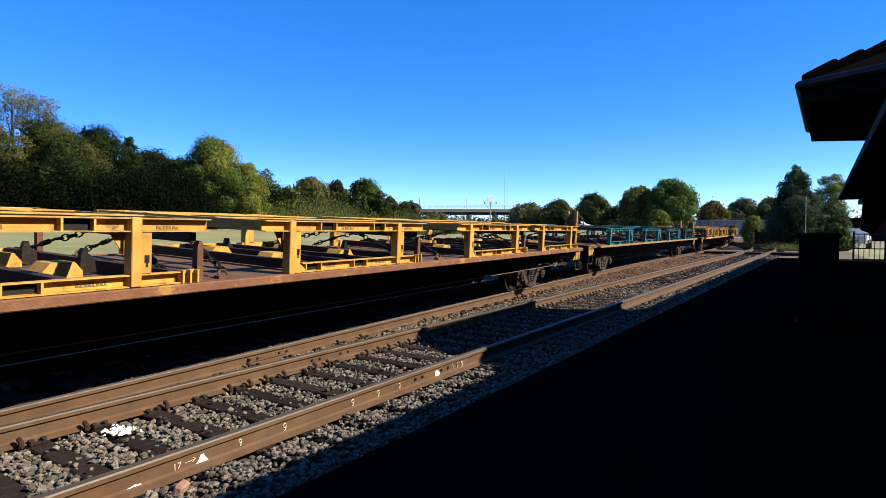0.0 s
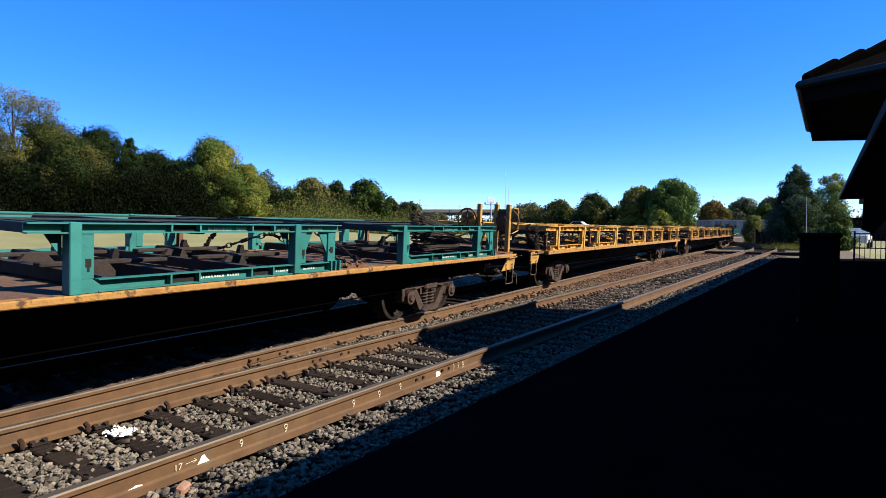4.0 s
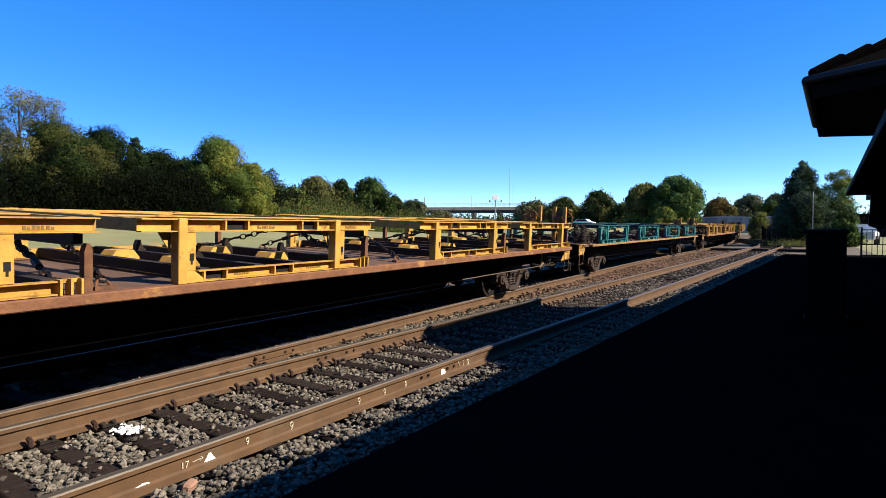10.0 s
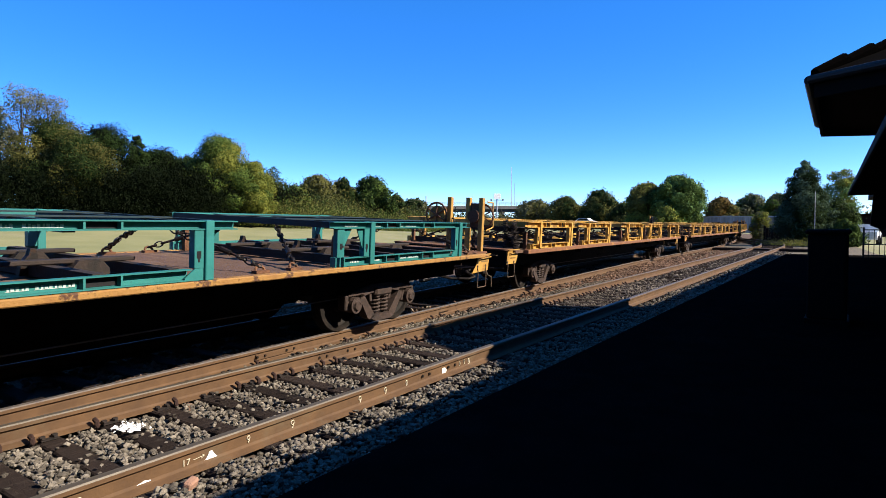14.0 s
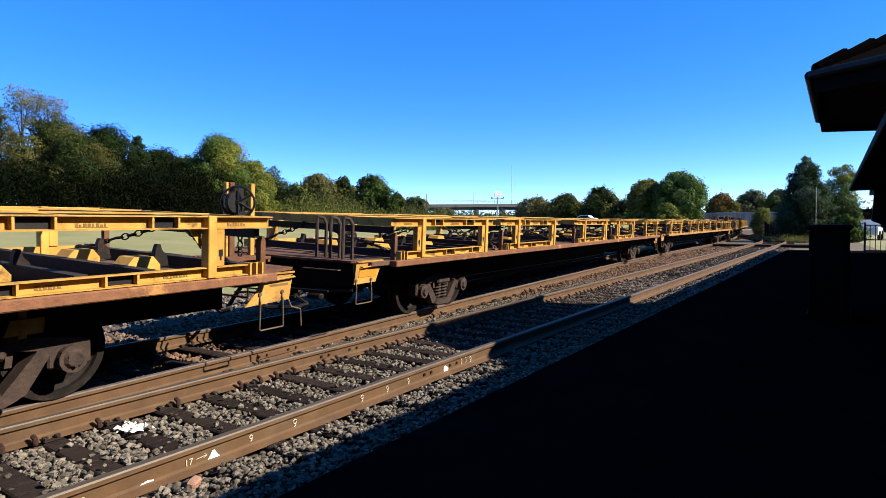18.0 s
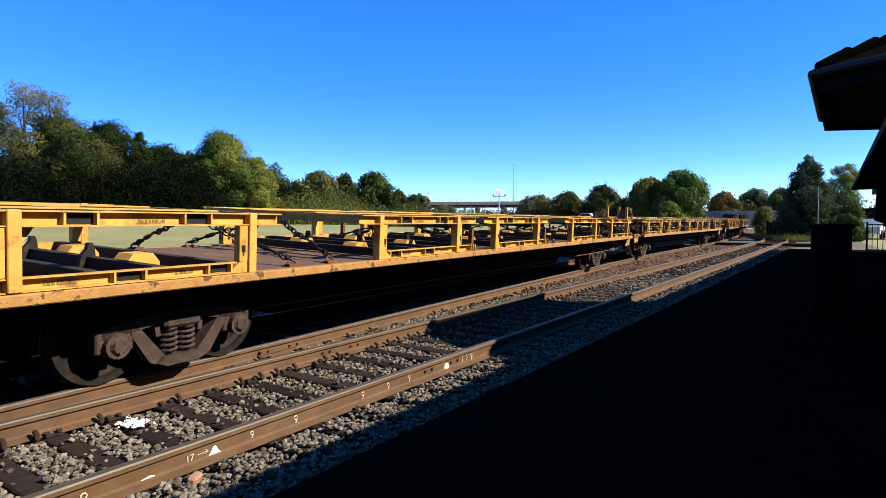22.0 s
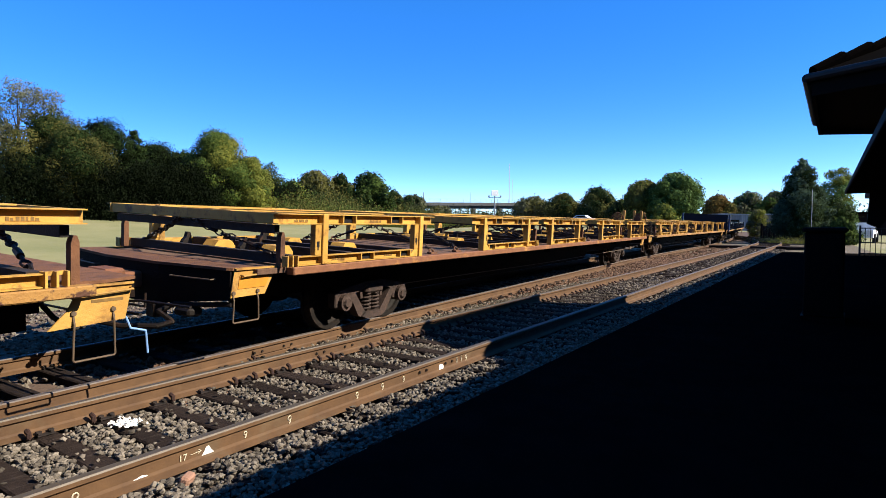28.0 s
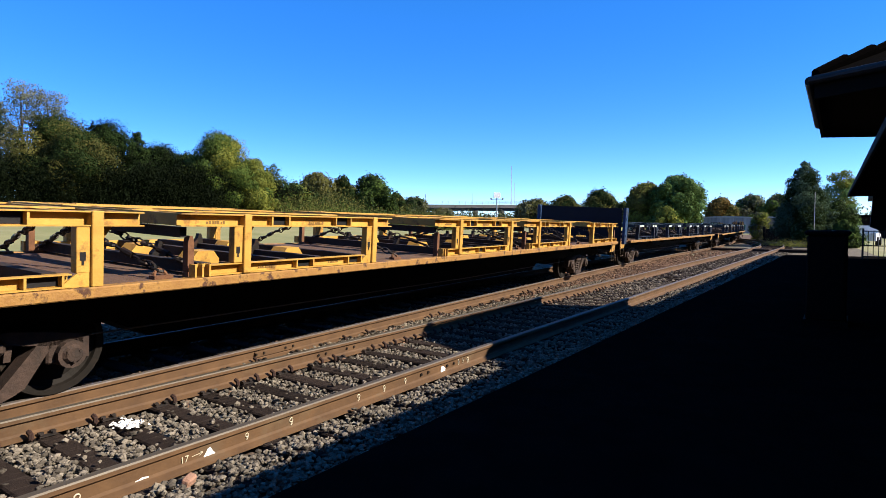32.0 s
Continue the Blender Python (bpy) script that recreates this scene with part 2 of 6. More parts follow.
# ---------------------------------------------------------------- mesh helpers
def part(name, bm, mat, parent=None, label="", smooth=False):
    me = bpy.data.meshes.new(name)
    bm.to_mesh(me)
    bm.free()
    for m in (mat if isinstance(mat, (list, tuple)) else (mat,)):
        me.materials.append(m)
    if smooth:
        me.polygons.foreach_set("use_smooth", [True] * len(me.polygons))
    ob = new(name, me)
    if parent:
        ob.parent = parent
    if label:
        tagged(ob, label)
    return ob


def again(ob, name, m, parent=None):
    """Another object on the mesh of ob, at the pose m."""
    o = new(name, ob.data)
    o.matrix_basis = m
    o.parent = parent or ob.parent
    return o


def empty(name, label, category, m=None, group="", kind=""):
    ob = new(name)
    ob.empty_display_size = 0.3
    if m is not None:
        ob.matrix_basis = m
    return tagged(ob, label, category, group, kind)


def box(bm, x0, x1, y0, y1, z0, z1, bevel=0.0, mat=0, turn=None):
    r = bmesh.ops.create_cube(bm, size=1.0, matrix=Matrix.Translation(((x0 + x1) / 2, (y0 + y1) / 2, (z0 + z1) / 2)) @ Matrix.Diagonal((x1 - x0, y1 - y0, z1 - z0, 1)))
    vs = r["verts"]
    if bevel:
        es = list({e for v in vs for e in v.link_edges})
        g = bmesh.ops.bevel(bm, geom=es, offset=bevel, segments=1, affect="EDGES", profile=0.5)
        vs = g["verts"]
    for f in {f for v in vs for f in v.link_faces}:
        f.material_index = mat
    if turn is not None:
        bmesh.ops.transform(bm, matrix=turn, verts=vs)
    return vs


def rod(bm, a, b, r, r2=None, n=8, caps=True):
    a, b = Vector(a), Vector(b)
    d = b - a
    m = Matrix.Translation((a + b) / 2) @ d.to_track_quat("Z", "Y").to_matrix().to_4x4()
    return bmesh.ops.create_cone(bm, cap_ends=caps, segments=n, radius1=r, radius2=r if r2 is None else r2, depth=d.length, matrix=m)["verts"]


def tube(bm, pts, r, n=7):
    for a, b in zip(pts, pts[1:]):
        rod(bm, a, b, r, n=n)
    for p in pts[1:-1]:
        bmesh.ops.create_icosphere(bm, subdivisions=1, radius=r * 1.02, matrix=Matrix.Translation(p))


def prism(bm, outline, axis, a, b, mat=0):
    """Extrude an outline (pairs of the two other axes) along axis from a to b."""
    def p(u, v, w):
        return {"x": (w, u, v), "y": (u, w, v), "z": (u, v, w)}[axis]
    lo = [bm.verts.new(p(u, v, a)) for u, v in outline]
    hi = [bm.verts.new(p(u, v, b)) for u, v in outline]
    fs = [bm.faces.new(lo), bm.faces.new(hi[::-1])]
    k = len(outline)
    for i in range(k):
        fs.append(bm.faces.new((lo[i], hi[i], hi[(i + 1) % k], lo[(i + 1) % k])))
    for f in fs:
        f.material_index = mat
    bmesh.ops.recalc_face_normals(bm, faces=fs)
    return lo + hi


def torus(bm, m, R, r, n=18, k=6, arc=2 * math.pi):
    closed = arc > 6.28
    rings = []
    for i in range(n if closed else n + 1):
        a = arc * i / n
        rings.append([bm.verts.new(m @ Vector(((R + r * math.cos(2 * math.pi * j / k)) * math.cos(a), (R + r * math.cos(2 * math.pi * j / k)) * math.sin(a), r * math.sin(2 * math.pi * j / k)))) for j in range(k)])
    for i in range(n):
        p, q = rings[i], rings[(i + 1) % len(rings)]
        for j in range(k):
            bm.faces.new((p[j], q[j], q[(j + 1) % k], p[(j + 1) % k]))


def chain(bm, a, b, sag=0.05, link=0.13, r=0.014):
    """A slack chain of oval links from a to b."""
    a, b = Vector(a), Vector(b)
    k = max(3, int((b - a).length / (link * 0.72)))
    pts = [a.lerp(b, i / k) - Vector((0, 0, sag * 4 * (i / k) * (1 - i / k))) for i in range(k + 1)]
    for i in range(k):
        d = pts[i + 1] - pts[i]
        m = Matrix.Translation((pts[i] + pts[i + 1]) / 2) @ d.to_track_quat("X", "Z").to_matrix().to_4x4() @ pose(0, 0, 0, 90 * (i % 2)) @ Matrix.Diagonal((1.0, 0.6, 1, 1))
        torus(bm, m, link * 0.46, r, n=8, k=4)


def blob_mesh(name, verts, faces, mats, parent=None, label=""):
    me = bpy.data.meshes.new(name)
    me.from_pydata(verts, [], faces)
    for m in mats:
        me.materials.append(m)
    ob = new(name, me)
    if parent:
        ob.parent = parent
    if label:
        tagged(ob, label)
    return ob


# ---------------------------------------------------------------- the two tracks
RAIL_TOP = 0.17
GAUGE = 1.435
MAIN_Y = 6.165                       # the loaded track's centre line beside the camera
KAPPA = ((-40, 0.0), (2, 0.0), (5, 0.0027), (8, 0.0), (12.5, 0.0003), (15.5, -0.0023), (18.5, -0.0011), (30, -0.0059), (45, 0.0052), (60, 0.0031), (80, 0.0025), (110, 0.0031), (150, 0.0026), (175, 0.0), (460, 0.0))
GRADE = ((-60, 0.0), (0, 0.0), (10, -0.02), (20, -0.055), (30, -0.08), (45, -0.08), (60, -0.04), (80, 0.0), (460, 0.0))
_s = np.arange(-60.0, 460.0, 0.5)
_th = np.cumsum(np.interp(_s, [k[0] for k in KAPPA], [k[1] for k in KAPPA])) * 0.5
_th -= np.interp(0.0, _s, _th) - 0.0092
_x = np.cumsum(np.cos(_th)) * 0.5
_y = np.cumsum(np.sin(_th)) * 0.5
_x -= np.interp(0.0, _s, _x)
_y += MAIN_Y - np.interp(0.0, _s, _y)


def main_line(s, off=0.0):
    """Point and heading of the loaded track at s metres along it, off metres to its left."""
    th = float(np.interp(s, _s, _th))
    return Vector((float(np.interp(s, _s, _x)) - off * math.sin(th), float(np.interp(s, _s, _y)) + off * math.cos(th), float(np.interp(s, [g[0] for g in GRADE], [g[1] for g in GRADE])))), th


CANT = radians(3.0)                  # the main track leans towards the siding

SIDE_TURN, SIDE_Y = radians(-3.64), 4.316      # the empty siding leaves the main line by this angle


def side_line(s, off=0.0):
    """The siding: straight to 44 m, then it bends left after the main line."""
    bend, R = 44.0, 62.0
    th, x, y = SIDE_TURN, s, SIDE_Y
    if s > bend:
        a = min((s - bend) / R, radians(62))
        x, y = bend + R * math.sin(a), SIDE_Y + R * (1 - math.cos(a))
        rest = (s - bend) - a * R
        x, y = x + rest * math.cos(a), y + rest * math.sin(a)
        th = SIDE_TURN + a
    c, d = math.cos(SIDE_TURN), math.sin(SIDE_TURN)
    px, py = x * c - y * d, x * d + y * c
    return Vector((px - off * math.sin(th), py + off * math.cos(th), 0.0)), th


RAIL_PROFILE = [(-0.070, 0.0), (0.070, 0.0), (0.070, 0.010), (0.020, 0.028), (0.009, 0.045), (0.009, 0.118), (0.036, 0.134), (0.036, 0.160), (0.028, 0.170),
                (-0.028, 0.170), (-0.036, 0.160), (-0.036, 0.134), (-0.009, 0.118), (-0.009, 0.045), (-0.020, 0.028), (-0.070, 0.010)]


def rail(name, line, off, s0, s1, step, mats, label, parent, rise=0.0):
    """One rail swept along its line; the running band on the head is a material of its own."""
    verts, faces = [], []
    ss = list(np.arange(s0, s1 + 0.01, step))
    k = len(RAIL_PROFILE)
    for s in ss:
        p, th = line(float(s), off)
        for u, z in RAIL_PROFILE:
            verts.append((p.x - u * math.sin(th), p.y + u * math.cos(th), z + RAIL_TOP - 0.170 + p.z + rise))
    for i in range(len(ss) - 1):
        for j in range(k):
            a, b = i * k + j, i * k + (j + 1) % k
            faces.append((a, b, b + k, a + k))
    faces += [tuple(range(k)), tuple(range((len(ss) - 1) * k, len(ss) * k))[::-1]]
    ob = blob_mesh(name, verts, faces, mats, parent, label)
    idx = np.zeros(len(faces), dtype=np.int32)
    idx[8:-2:k] = 1
    idx[7:-2:k] = 1
    idx[9:-2:k] = 1
    ob.data.polygons.foreach_set("material_index", idx)
    return ob


def track(name, line, s0, s1, tie_to, tie_step, mats, label, rng, lead=0.2, clips=0.85):
    """A track: two rails, timber ties, plates, spikes and anchors near the camera."""
    tr = empty(name, label, "railway track", kind="structure")
    lean = 0.6 * CANT if line is main_line else 0.0
    for side in (-1, 1):
        rail("rail", line, side * (GAUGE / 2 + 0.036), s0, s1, 0.5 if line is main_line else 1.0, mats, "", tr, 1.507 * math.sin(lean) if side > 0 else 0.0)
    tb = bmesh.new()
    box(tb, -0.088, 0.088, -1.3, 1.3, -0.16, 0.0, bevel=0.012)
    first = part("tie", tb, M_TIE, tr)
    pb = bmesh.new()
    box(pb, -0.06, 0.06, -0.12, 0.12, 0.0, 0.008)
    for sx in (-0.042, 0.042):
        for sy in (-0.095, 0.095):
            box(pb, sx - 0.012, sx + 0.012, sy - 0.012, sy + 0.012, 0.012, 0.026)
            box(pb, sx - 0.018, sx + 0.018, sy - (0.03 if sy > 0 else 0.0), sy + (0.0 if sy > 0 else 0.03), 0.022, 0.032)
    plate0 = None
    ab = bmesh.new()
    box(ab, -0.014, 0.014, -0.095, 0.095, -0.02, 0.0)
    for y in (-0.09, 0.09):
        tube(ab, [(0, y, -0.01), (0, y * 1.3, 0.015), (0, y * 1.25, 0.045), (0, y * 0.8, 0.062)], 0.019, n=6)
    anchor0 = None
    s, i = s0 + lead, 0
    far_v, far_f = [], []
    while s < s1:
        p, th = line(s)
        j = rng.uniform(-0.02, 0.02)
        m = Matrix.Translation((p.x, p.y, p.z + j * 0.35 + 0.75 * math.sin(lean))) @ Matrix.Rotation(th + j, 4, "Z") @ Matrix.Rotation(lean, 4, "X")
        if s < tie_to:
            if i == 0:
                first.matrix_basis = m
            else:
                again(first, "tie", m)
            if s < 16:
                for side in ((-1, 1) if line is main_line else (1,)):
                    q, _ = line(s, side * (GAUGE / 2 + 0.036))
                    mp = Matrix.Translation((q.x, q.y, q.z + 0.004 + (1.507 * math.sin(lean) if side > 0 else 0.0))) @ Matrix.Rotation(th, 4, "Z")
                    if plate0 is None:
                        plate0 = part("tie_plate", pb, M_TRUCK, tr)
                        plate0.matrix_basis = mp
                    else:
                        again(plate0, "tie_plate", mp)
                    for e in (-0.115, 0.115):
                        if rng.random() < clips:
                            ma = mp @ Matrix.Translation((e + rng.uniform(-0.015, 0.015), 0, -0.001))
                            if anchor0 is None:
                                anchor0 = part("rail_anchor", ab, M_ANCHOR, tr, "red-brown clip-on rail anchor")
                                anchor0.matrix_basis = ma
                            else:
                                again(anchor0, "rail_anchor", ma)
        else:
            k = len(far_v)
            for x, y in ((-0.115, -1.3), (0.115, -1.3), (0.115, 1.3), (-0.115, 1.3)):
                for z in (-0.05, 0.0):
                    far_v.append(tuple(m @ Vector((x, y, z))))
            far_f += [(k + 1, k + 3, k + 5, k + 7), (k, k + 2, k + 3, k + 1), (k + 2, k + 4, k + 5, k + 3), (k + 4, k + 6, k + 7, k + 5), (k + 6, k, k + 1, k + 7)]
        i += 1
        s = s0 + lead + i * tie_step
    if far_v:
        tagged(blob_mesh("far_ties", far_v, far_f, [M_TIE], tr), kind="stuff")
    return tr


rng = random.Random(7)
TIE_STEP = 0.45
siding = track("railway_track", side_line, -6.0, 150.0, 46.0, TIE_STEP, [M_RAIL, M_HEAD_DULL], "empty rusty siding track on dark timber ties in grey ballast", rng, 0.23)
main_track = track("railway_track", main_line, -14.0, 230.0, 24.0, 0.53, [M_RAIL, M_HEAD], "rusty main track with polished heads under the flat cars", rng, 0.2, 0.15)


# ---------------------------------------------------------------- ground
def ground_height(x, y):
    """Ballast shelf by the tracks, a slow rise of the grass field, flat elsewhere."""
    p = y - MAIN_Y
    z = -0.06
    if p > 5.8:
        crest = 1.95 - 1.33 * min(1.0, max(0.0, (x - 30.0) / 30.0))     # the field climbs to the trees, less so down the line
        z = min(-0.25 + 0.068 * (p - 5.8), crest)
        if p - 5.8 < 1.5:
            z = -0.06 + (z + 0.06) * (p - 5.8) / 1.5
    return z


def build_ground():
    xs = [-1500, -400, -120, -60] + list(np.arange(-40, 200, 4.0)) + [230, 280, 360, 500, 800, 1500, 3000]
    ys = [-1500, -400, -120, -60, -30, -15, -8, -4, 0, 2, 3, 4, 6, 8, 10, 11, 12, 13, 14, 16, 18, 22, 26, 30, 36, 44, 60, 90, 140, 220, 400, 900, 2500]
    verts = [(x, y, ground_height(x, y)) for x in xs for y in ys]
    k = len(ys)
    faces = [(i * k + j, (i + 1) * k + j, (i + 1) * k + j + 1, i * k + j + 1) for i in range(len(xs) - 1) for j in range(k - 1)]
    g = blob_mesh("ground", verts, faces, [M_GRASS, M_BED, M_GRAVEL])
    idx = []
    for f in faces:
        cx = sum(verts[v][0] for v in f) / 4
        cy = sum(verts[v][1] for v in f) / 4
        idx.append(1 if (-3.5 < cy < 12.1 and cx < 34) or (1.5 < cy < 14 and 60 <= cx < 120) else (2 if (-3.5 < cy < 14 and 34 <= cx < 60) else 0))
    g.data.polygons.foreach_set("material_index", np.array(idx, dtype=np.int32))
    tagged(g, "flat ground of dry grass with a ballast shelf under the tracks", "ground", kind="structure")


build_ground()


def side_point(s, L, z=0.0):
    """A point by the siding's own axes: s along it, L to its left, both from beneath the camera."""
    c, d = math.cos(SIDE_TURN), math.sin(SIDE_TURN)
    return Vector((s * c - L * d, s * d + L * c, z))


def slab(name, pts, z0, z1, mat, label, cat, kind="structure"):
    bm = bmesh.new()
    prism(bm, [(p.x, p.y) for p in pts], "z", z0, z1)
    return tagged(part(name, bm, mat), label, cat, kind=kind)


slab("platform", [side_point(-14, -6), side_point(36.5, -6), side_point(36.5, 2.7), side_point(-14, 2.7)], -0.2, 0.05, M_ASPHALT, "old asphalt station platform, its deep shade put into the colour", "platform")
for a, b in ((5.2, 7.3), (3.98, 4.9), (1.8, 3.45)):
    slab("crossing_panel", [side_point(41.5, a), side_point(43.1, a), side_point(43.1, b), side_point(41.5, b)], 0.0, 0.12, M_TIE, "dark timber crossing panel between the rails", "crossing panel")


def stones(name, count, s0, s1, l0, l1, size, mat, label, seed, avoid=True, z=0.0):
    """Broken stones, each a squashed and jittered lump, scattered over the bed as one mass."""
    r = np.random.RandomState(seed)
    base = np.array([(0, 0, 1), (0.9, 0, 0.35), (0.28, 0.85, 0.4), (-0.72, 0.52, 0.3), (-0.72, -0.52, 0.42), (0.28, -0.85, 0.3), (0.6, 0.5, -0.5), (-0.3, 0.75, -0.5), (-0.75, -0.1, -0.5), (-0.1, -0.8, -0.5), (0.65, -0.4, -0.5)])
    fc = [(0, 1, 2), (0, 2, 3), (0, 3, 4), (0, 4, 5), (0, 5, 1), (1, 6, 2), (2, 6, 7), (2, 7, 3), (3, 7, 8), (3, 8, 4), (4, 8, 9), (4, 9, 5), (5, 9, 10), (5, 10, 1), (1, 10, 6)]
    V, F = [], []
    n = 0
    for _ in range(count):
        u = r.rand()
        s = s0 + (s1 - s0) * u ** 1.7
        L = l0 + (l1 - l0) * r.rand()
        a = size * (0.55 + 0.9 * r.rand() ** 1.5)
        rail_gap = min(abs(L - SIDE_Y - GAUGE / 2 - 0.036), abs(L - SIDE_Y + GAUGE / 2 + 0.036))
        if avoid and rail_gap < 0.09:
            continue
        over = abs((s + 5.77 + TIE_STEP / 2) % TIE_STEP - TIE_STEP / 2)
        if avoid and -0.9 < L - SIDE_Y < 1.3 and over < 0.105 and r.rand() < 0.96:
            continue
        lift = 0.0 if over > 0.09 or abs(L - SIDE_Y) > 1.3 else 0.035
        th = r.rand() * 6.28
        c, d = math.cos(th), math.sin(th)
        q = base * (a * np.array([1.0, 0.6 + 0.4 * r.rand(), 0.45 + 0.45 * r.rand()])) * (0.68 + 0.62 * r.rand(11, 1))
        q = np.c_[q[:, 0] * c - q[:, 1] * d, q[:, 0] * d + q[:, 1] * c, q[:, 2]]
        p = side_point(s, L, z - 0.05 + 0.05 * r.rand() + lift)
        V.append(q + np.array(p))
        F += [(i + n, j + n, k + n) for i, j, k in fc]
        n += 11
    ob = blob_mesh(name, np.concatenate(V).tolist(), F, [mat])
    return tagged(ob, label, "ballast", kind="stuff")


stones("ballast", 60000, 0.6, 17.0, 2.55, 6.0, 0.0235, M_STONE, "grey crushed stone ballast between the ties", 3)
stones("ballast", 16000, 3.0, 26.0, 4.9, 9.5, 0.04, M_STONE_R, "rust-stained crushed stone between the tracks", 5, z=-0.02)
stones("ballast", 5000, 14.0, 40.0, 2.6, 5.2, 0.05, M_STONE, "grey crushed stone along the siding", 6)
stones("ballast", 12000, -3.0, 16.0, 6.5, 12.3, 0.042, M_STONE, "grey crushed stone behind the main track", 8, avoid=False, z=-0.03)

stones("ballast", 7000, 24.0, 46.0, 4.9, 10.5, 0.06, M_STONE_R, "rust-stained crushed stone by the crossing", 9, avoid=False, z=-0.03)


# ---------------------------------------------------------------- the train
CAR_LEN = 20.65
SPEED = 6.55
DECK = 1.010                                   # deck above the rail
FRONT = [-4.56, 16.82, 38.13, 59.48, 80.78, 101.96, 123.28, 144.41, 165.66, 186.90, 208.25, 229.53, 250.80, 272.07, 293.34, 314.61]
TRUCKS = (3.17, 17.75)
AXLE, WHEEL = 0.66, 0.42                      # half the wheelbase, wheel radius
TIMES = [0.5 * i for i in range(65)]


LEAN = Matrix.Translation((0, -0.7535, 0)) @ Matrix.Rotation(CANT, 4, "X") @ Matrix.Translation((0, 0.7535, 0))


def car_pose(front, t):
    """Pose of a car whose leading end stands at front at the start; x runs to its trailing end."""
    s = front - SPEED * t
    a, _ = main_line(s + TRUCKS[0])
    b, _ = main_line(s + TRUCKS[1])
    d = (b - a).normalized()
    o = a - d * TRUCKS[0]
    return Matrix.Translation((o.x, o.y, RAIL_TOP + o.z)) @ Matrix.Rotation(math.atan2(d.y, d.x), 4, "Z") @ Matrix.Rotation(-math.asin(d.z), 4, "Y") @ LEAN


WHEEL_SECTION = [(0.0, 0.075), (0.11, 0.075), (0.13, 0.06), (0.145, 0.015), (0.30, 0.0), (0.345, 0.03), (0.355, 0.066), (0.415, 0.066), (0.420, 0.058),
                 (0.424, -0.035), (0.447, -0.05), (0.447, -0.07), (0.435, -0.075), (0.355, -0.075), (0.34, -0.03), (0.14, -0.03), (0.13, -0.08), (0.0, -0.08)]


def wheel(out):
    """A cast wheel turned from its section: tread, flange, dished plate and hub; out: the side that its face looks to."""
    bm = bmesh.new()
    n = 30
    rings = []
    for r, y in WHEEL_SECTION:
        if r == 0.0:
            rings.append([bm.verts.new((0, out * y, 0))] * n)
        else:
            rings.append([bm.verts.new((r * math.cos(2 * math.pi * k / n), out * y, r * math.sin(2 * math.pi * k / n))) for k in range(n)])
    for p, q in zip(rings, rings[1:]):
        for k in range(n):
            f = [p[k], p[(k + 1) % n], q[(k + 1) % n], q[k]]
            bm.faces.new([v for i, v in enumerate(f) if v not in f[:i]])
    bmesh.ops.recalc_face_normals(bm, faces=bm.faces[:])
    return bm


def side_frame(y):
    """Cast side frame with its window, spring nest and bearing boxes."""
    bm = bmesh.new()
    t = 0.07
    top = [(-0.82, 0.46), (-0.82, 0.55), (-0.52, 0.60), (-0.26, 0.64), (0.26, 0.64), (0.52, 0.60), (0.82, 0.55), (0.82, 0.46), (0.52, 0.49), (0.26, 0.53), (-0.26, 0.53), (-0.52, 0.49)]
    top = [(u * AXLE / 0.70, v) for u, v in top]
    prism(bm, top, "y", y - t, y + t)
    for s in (-1, 1):
        prism(bm, [(s * 0.56, 0.53), (s * 0.44, 0.53), (s * 0.30, 0.36), (s * 0.17, 0.205), (s * 0.24, 0.135), (s * 0.33, 0.17)], "y", y - t, y + t)
        prism(bm, [(s * 0.27, 0.56), (s * 0.22, 0.56), (s * 0.20, 0.40), (s * 0.25, 0.40)], "y", y - 0.5 * t, y + 0.5 * t)
    prism(bm, [(-0.27, 0.155), (-0.20, 0.205), (0.20, 0.205), (0.27, 0.155), (0.17, 0.115), (-0.17, 0.115)], "y", y - 0.10, y + 0.10)
    return bm


def spring(x, y):
    """One coil spring as a continuous helix."""
    bm = bmesh.new()
    R, r, turns, n, k = 0.070, 0.018, 5, 12, 5
    rings = []
    for i in range(turns * n + 1):
        a = 2 * math.pi * i / n
        c = Vector((x + R * math.cos(a), y + R * math.sin(a), 0.215 + 0.26 * i / (turns * n)))
        e = Vector((math.cos(a), math.sin(a), 0))
        rings.append([bm.verts.new(c + e * r * math.cos(2 * math.pi * j / k) + Vector((0, 0, r * math.sin(2 * math.pi * j / k)))) for j in range(k)])
    for p, q in zip(rings, rings[1:]):
        for j in range(k):
            bm.faces.new((p[j], q[j], q[(j + 1) % k], p[(j + 1) % k]))
    return bm


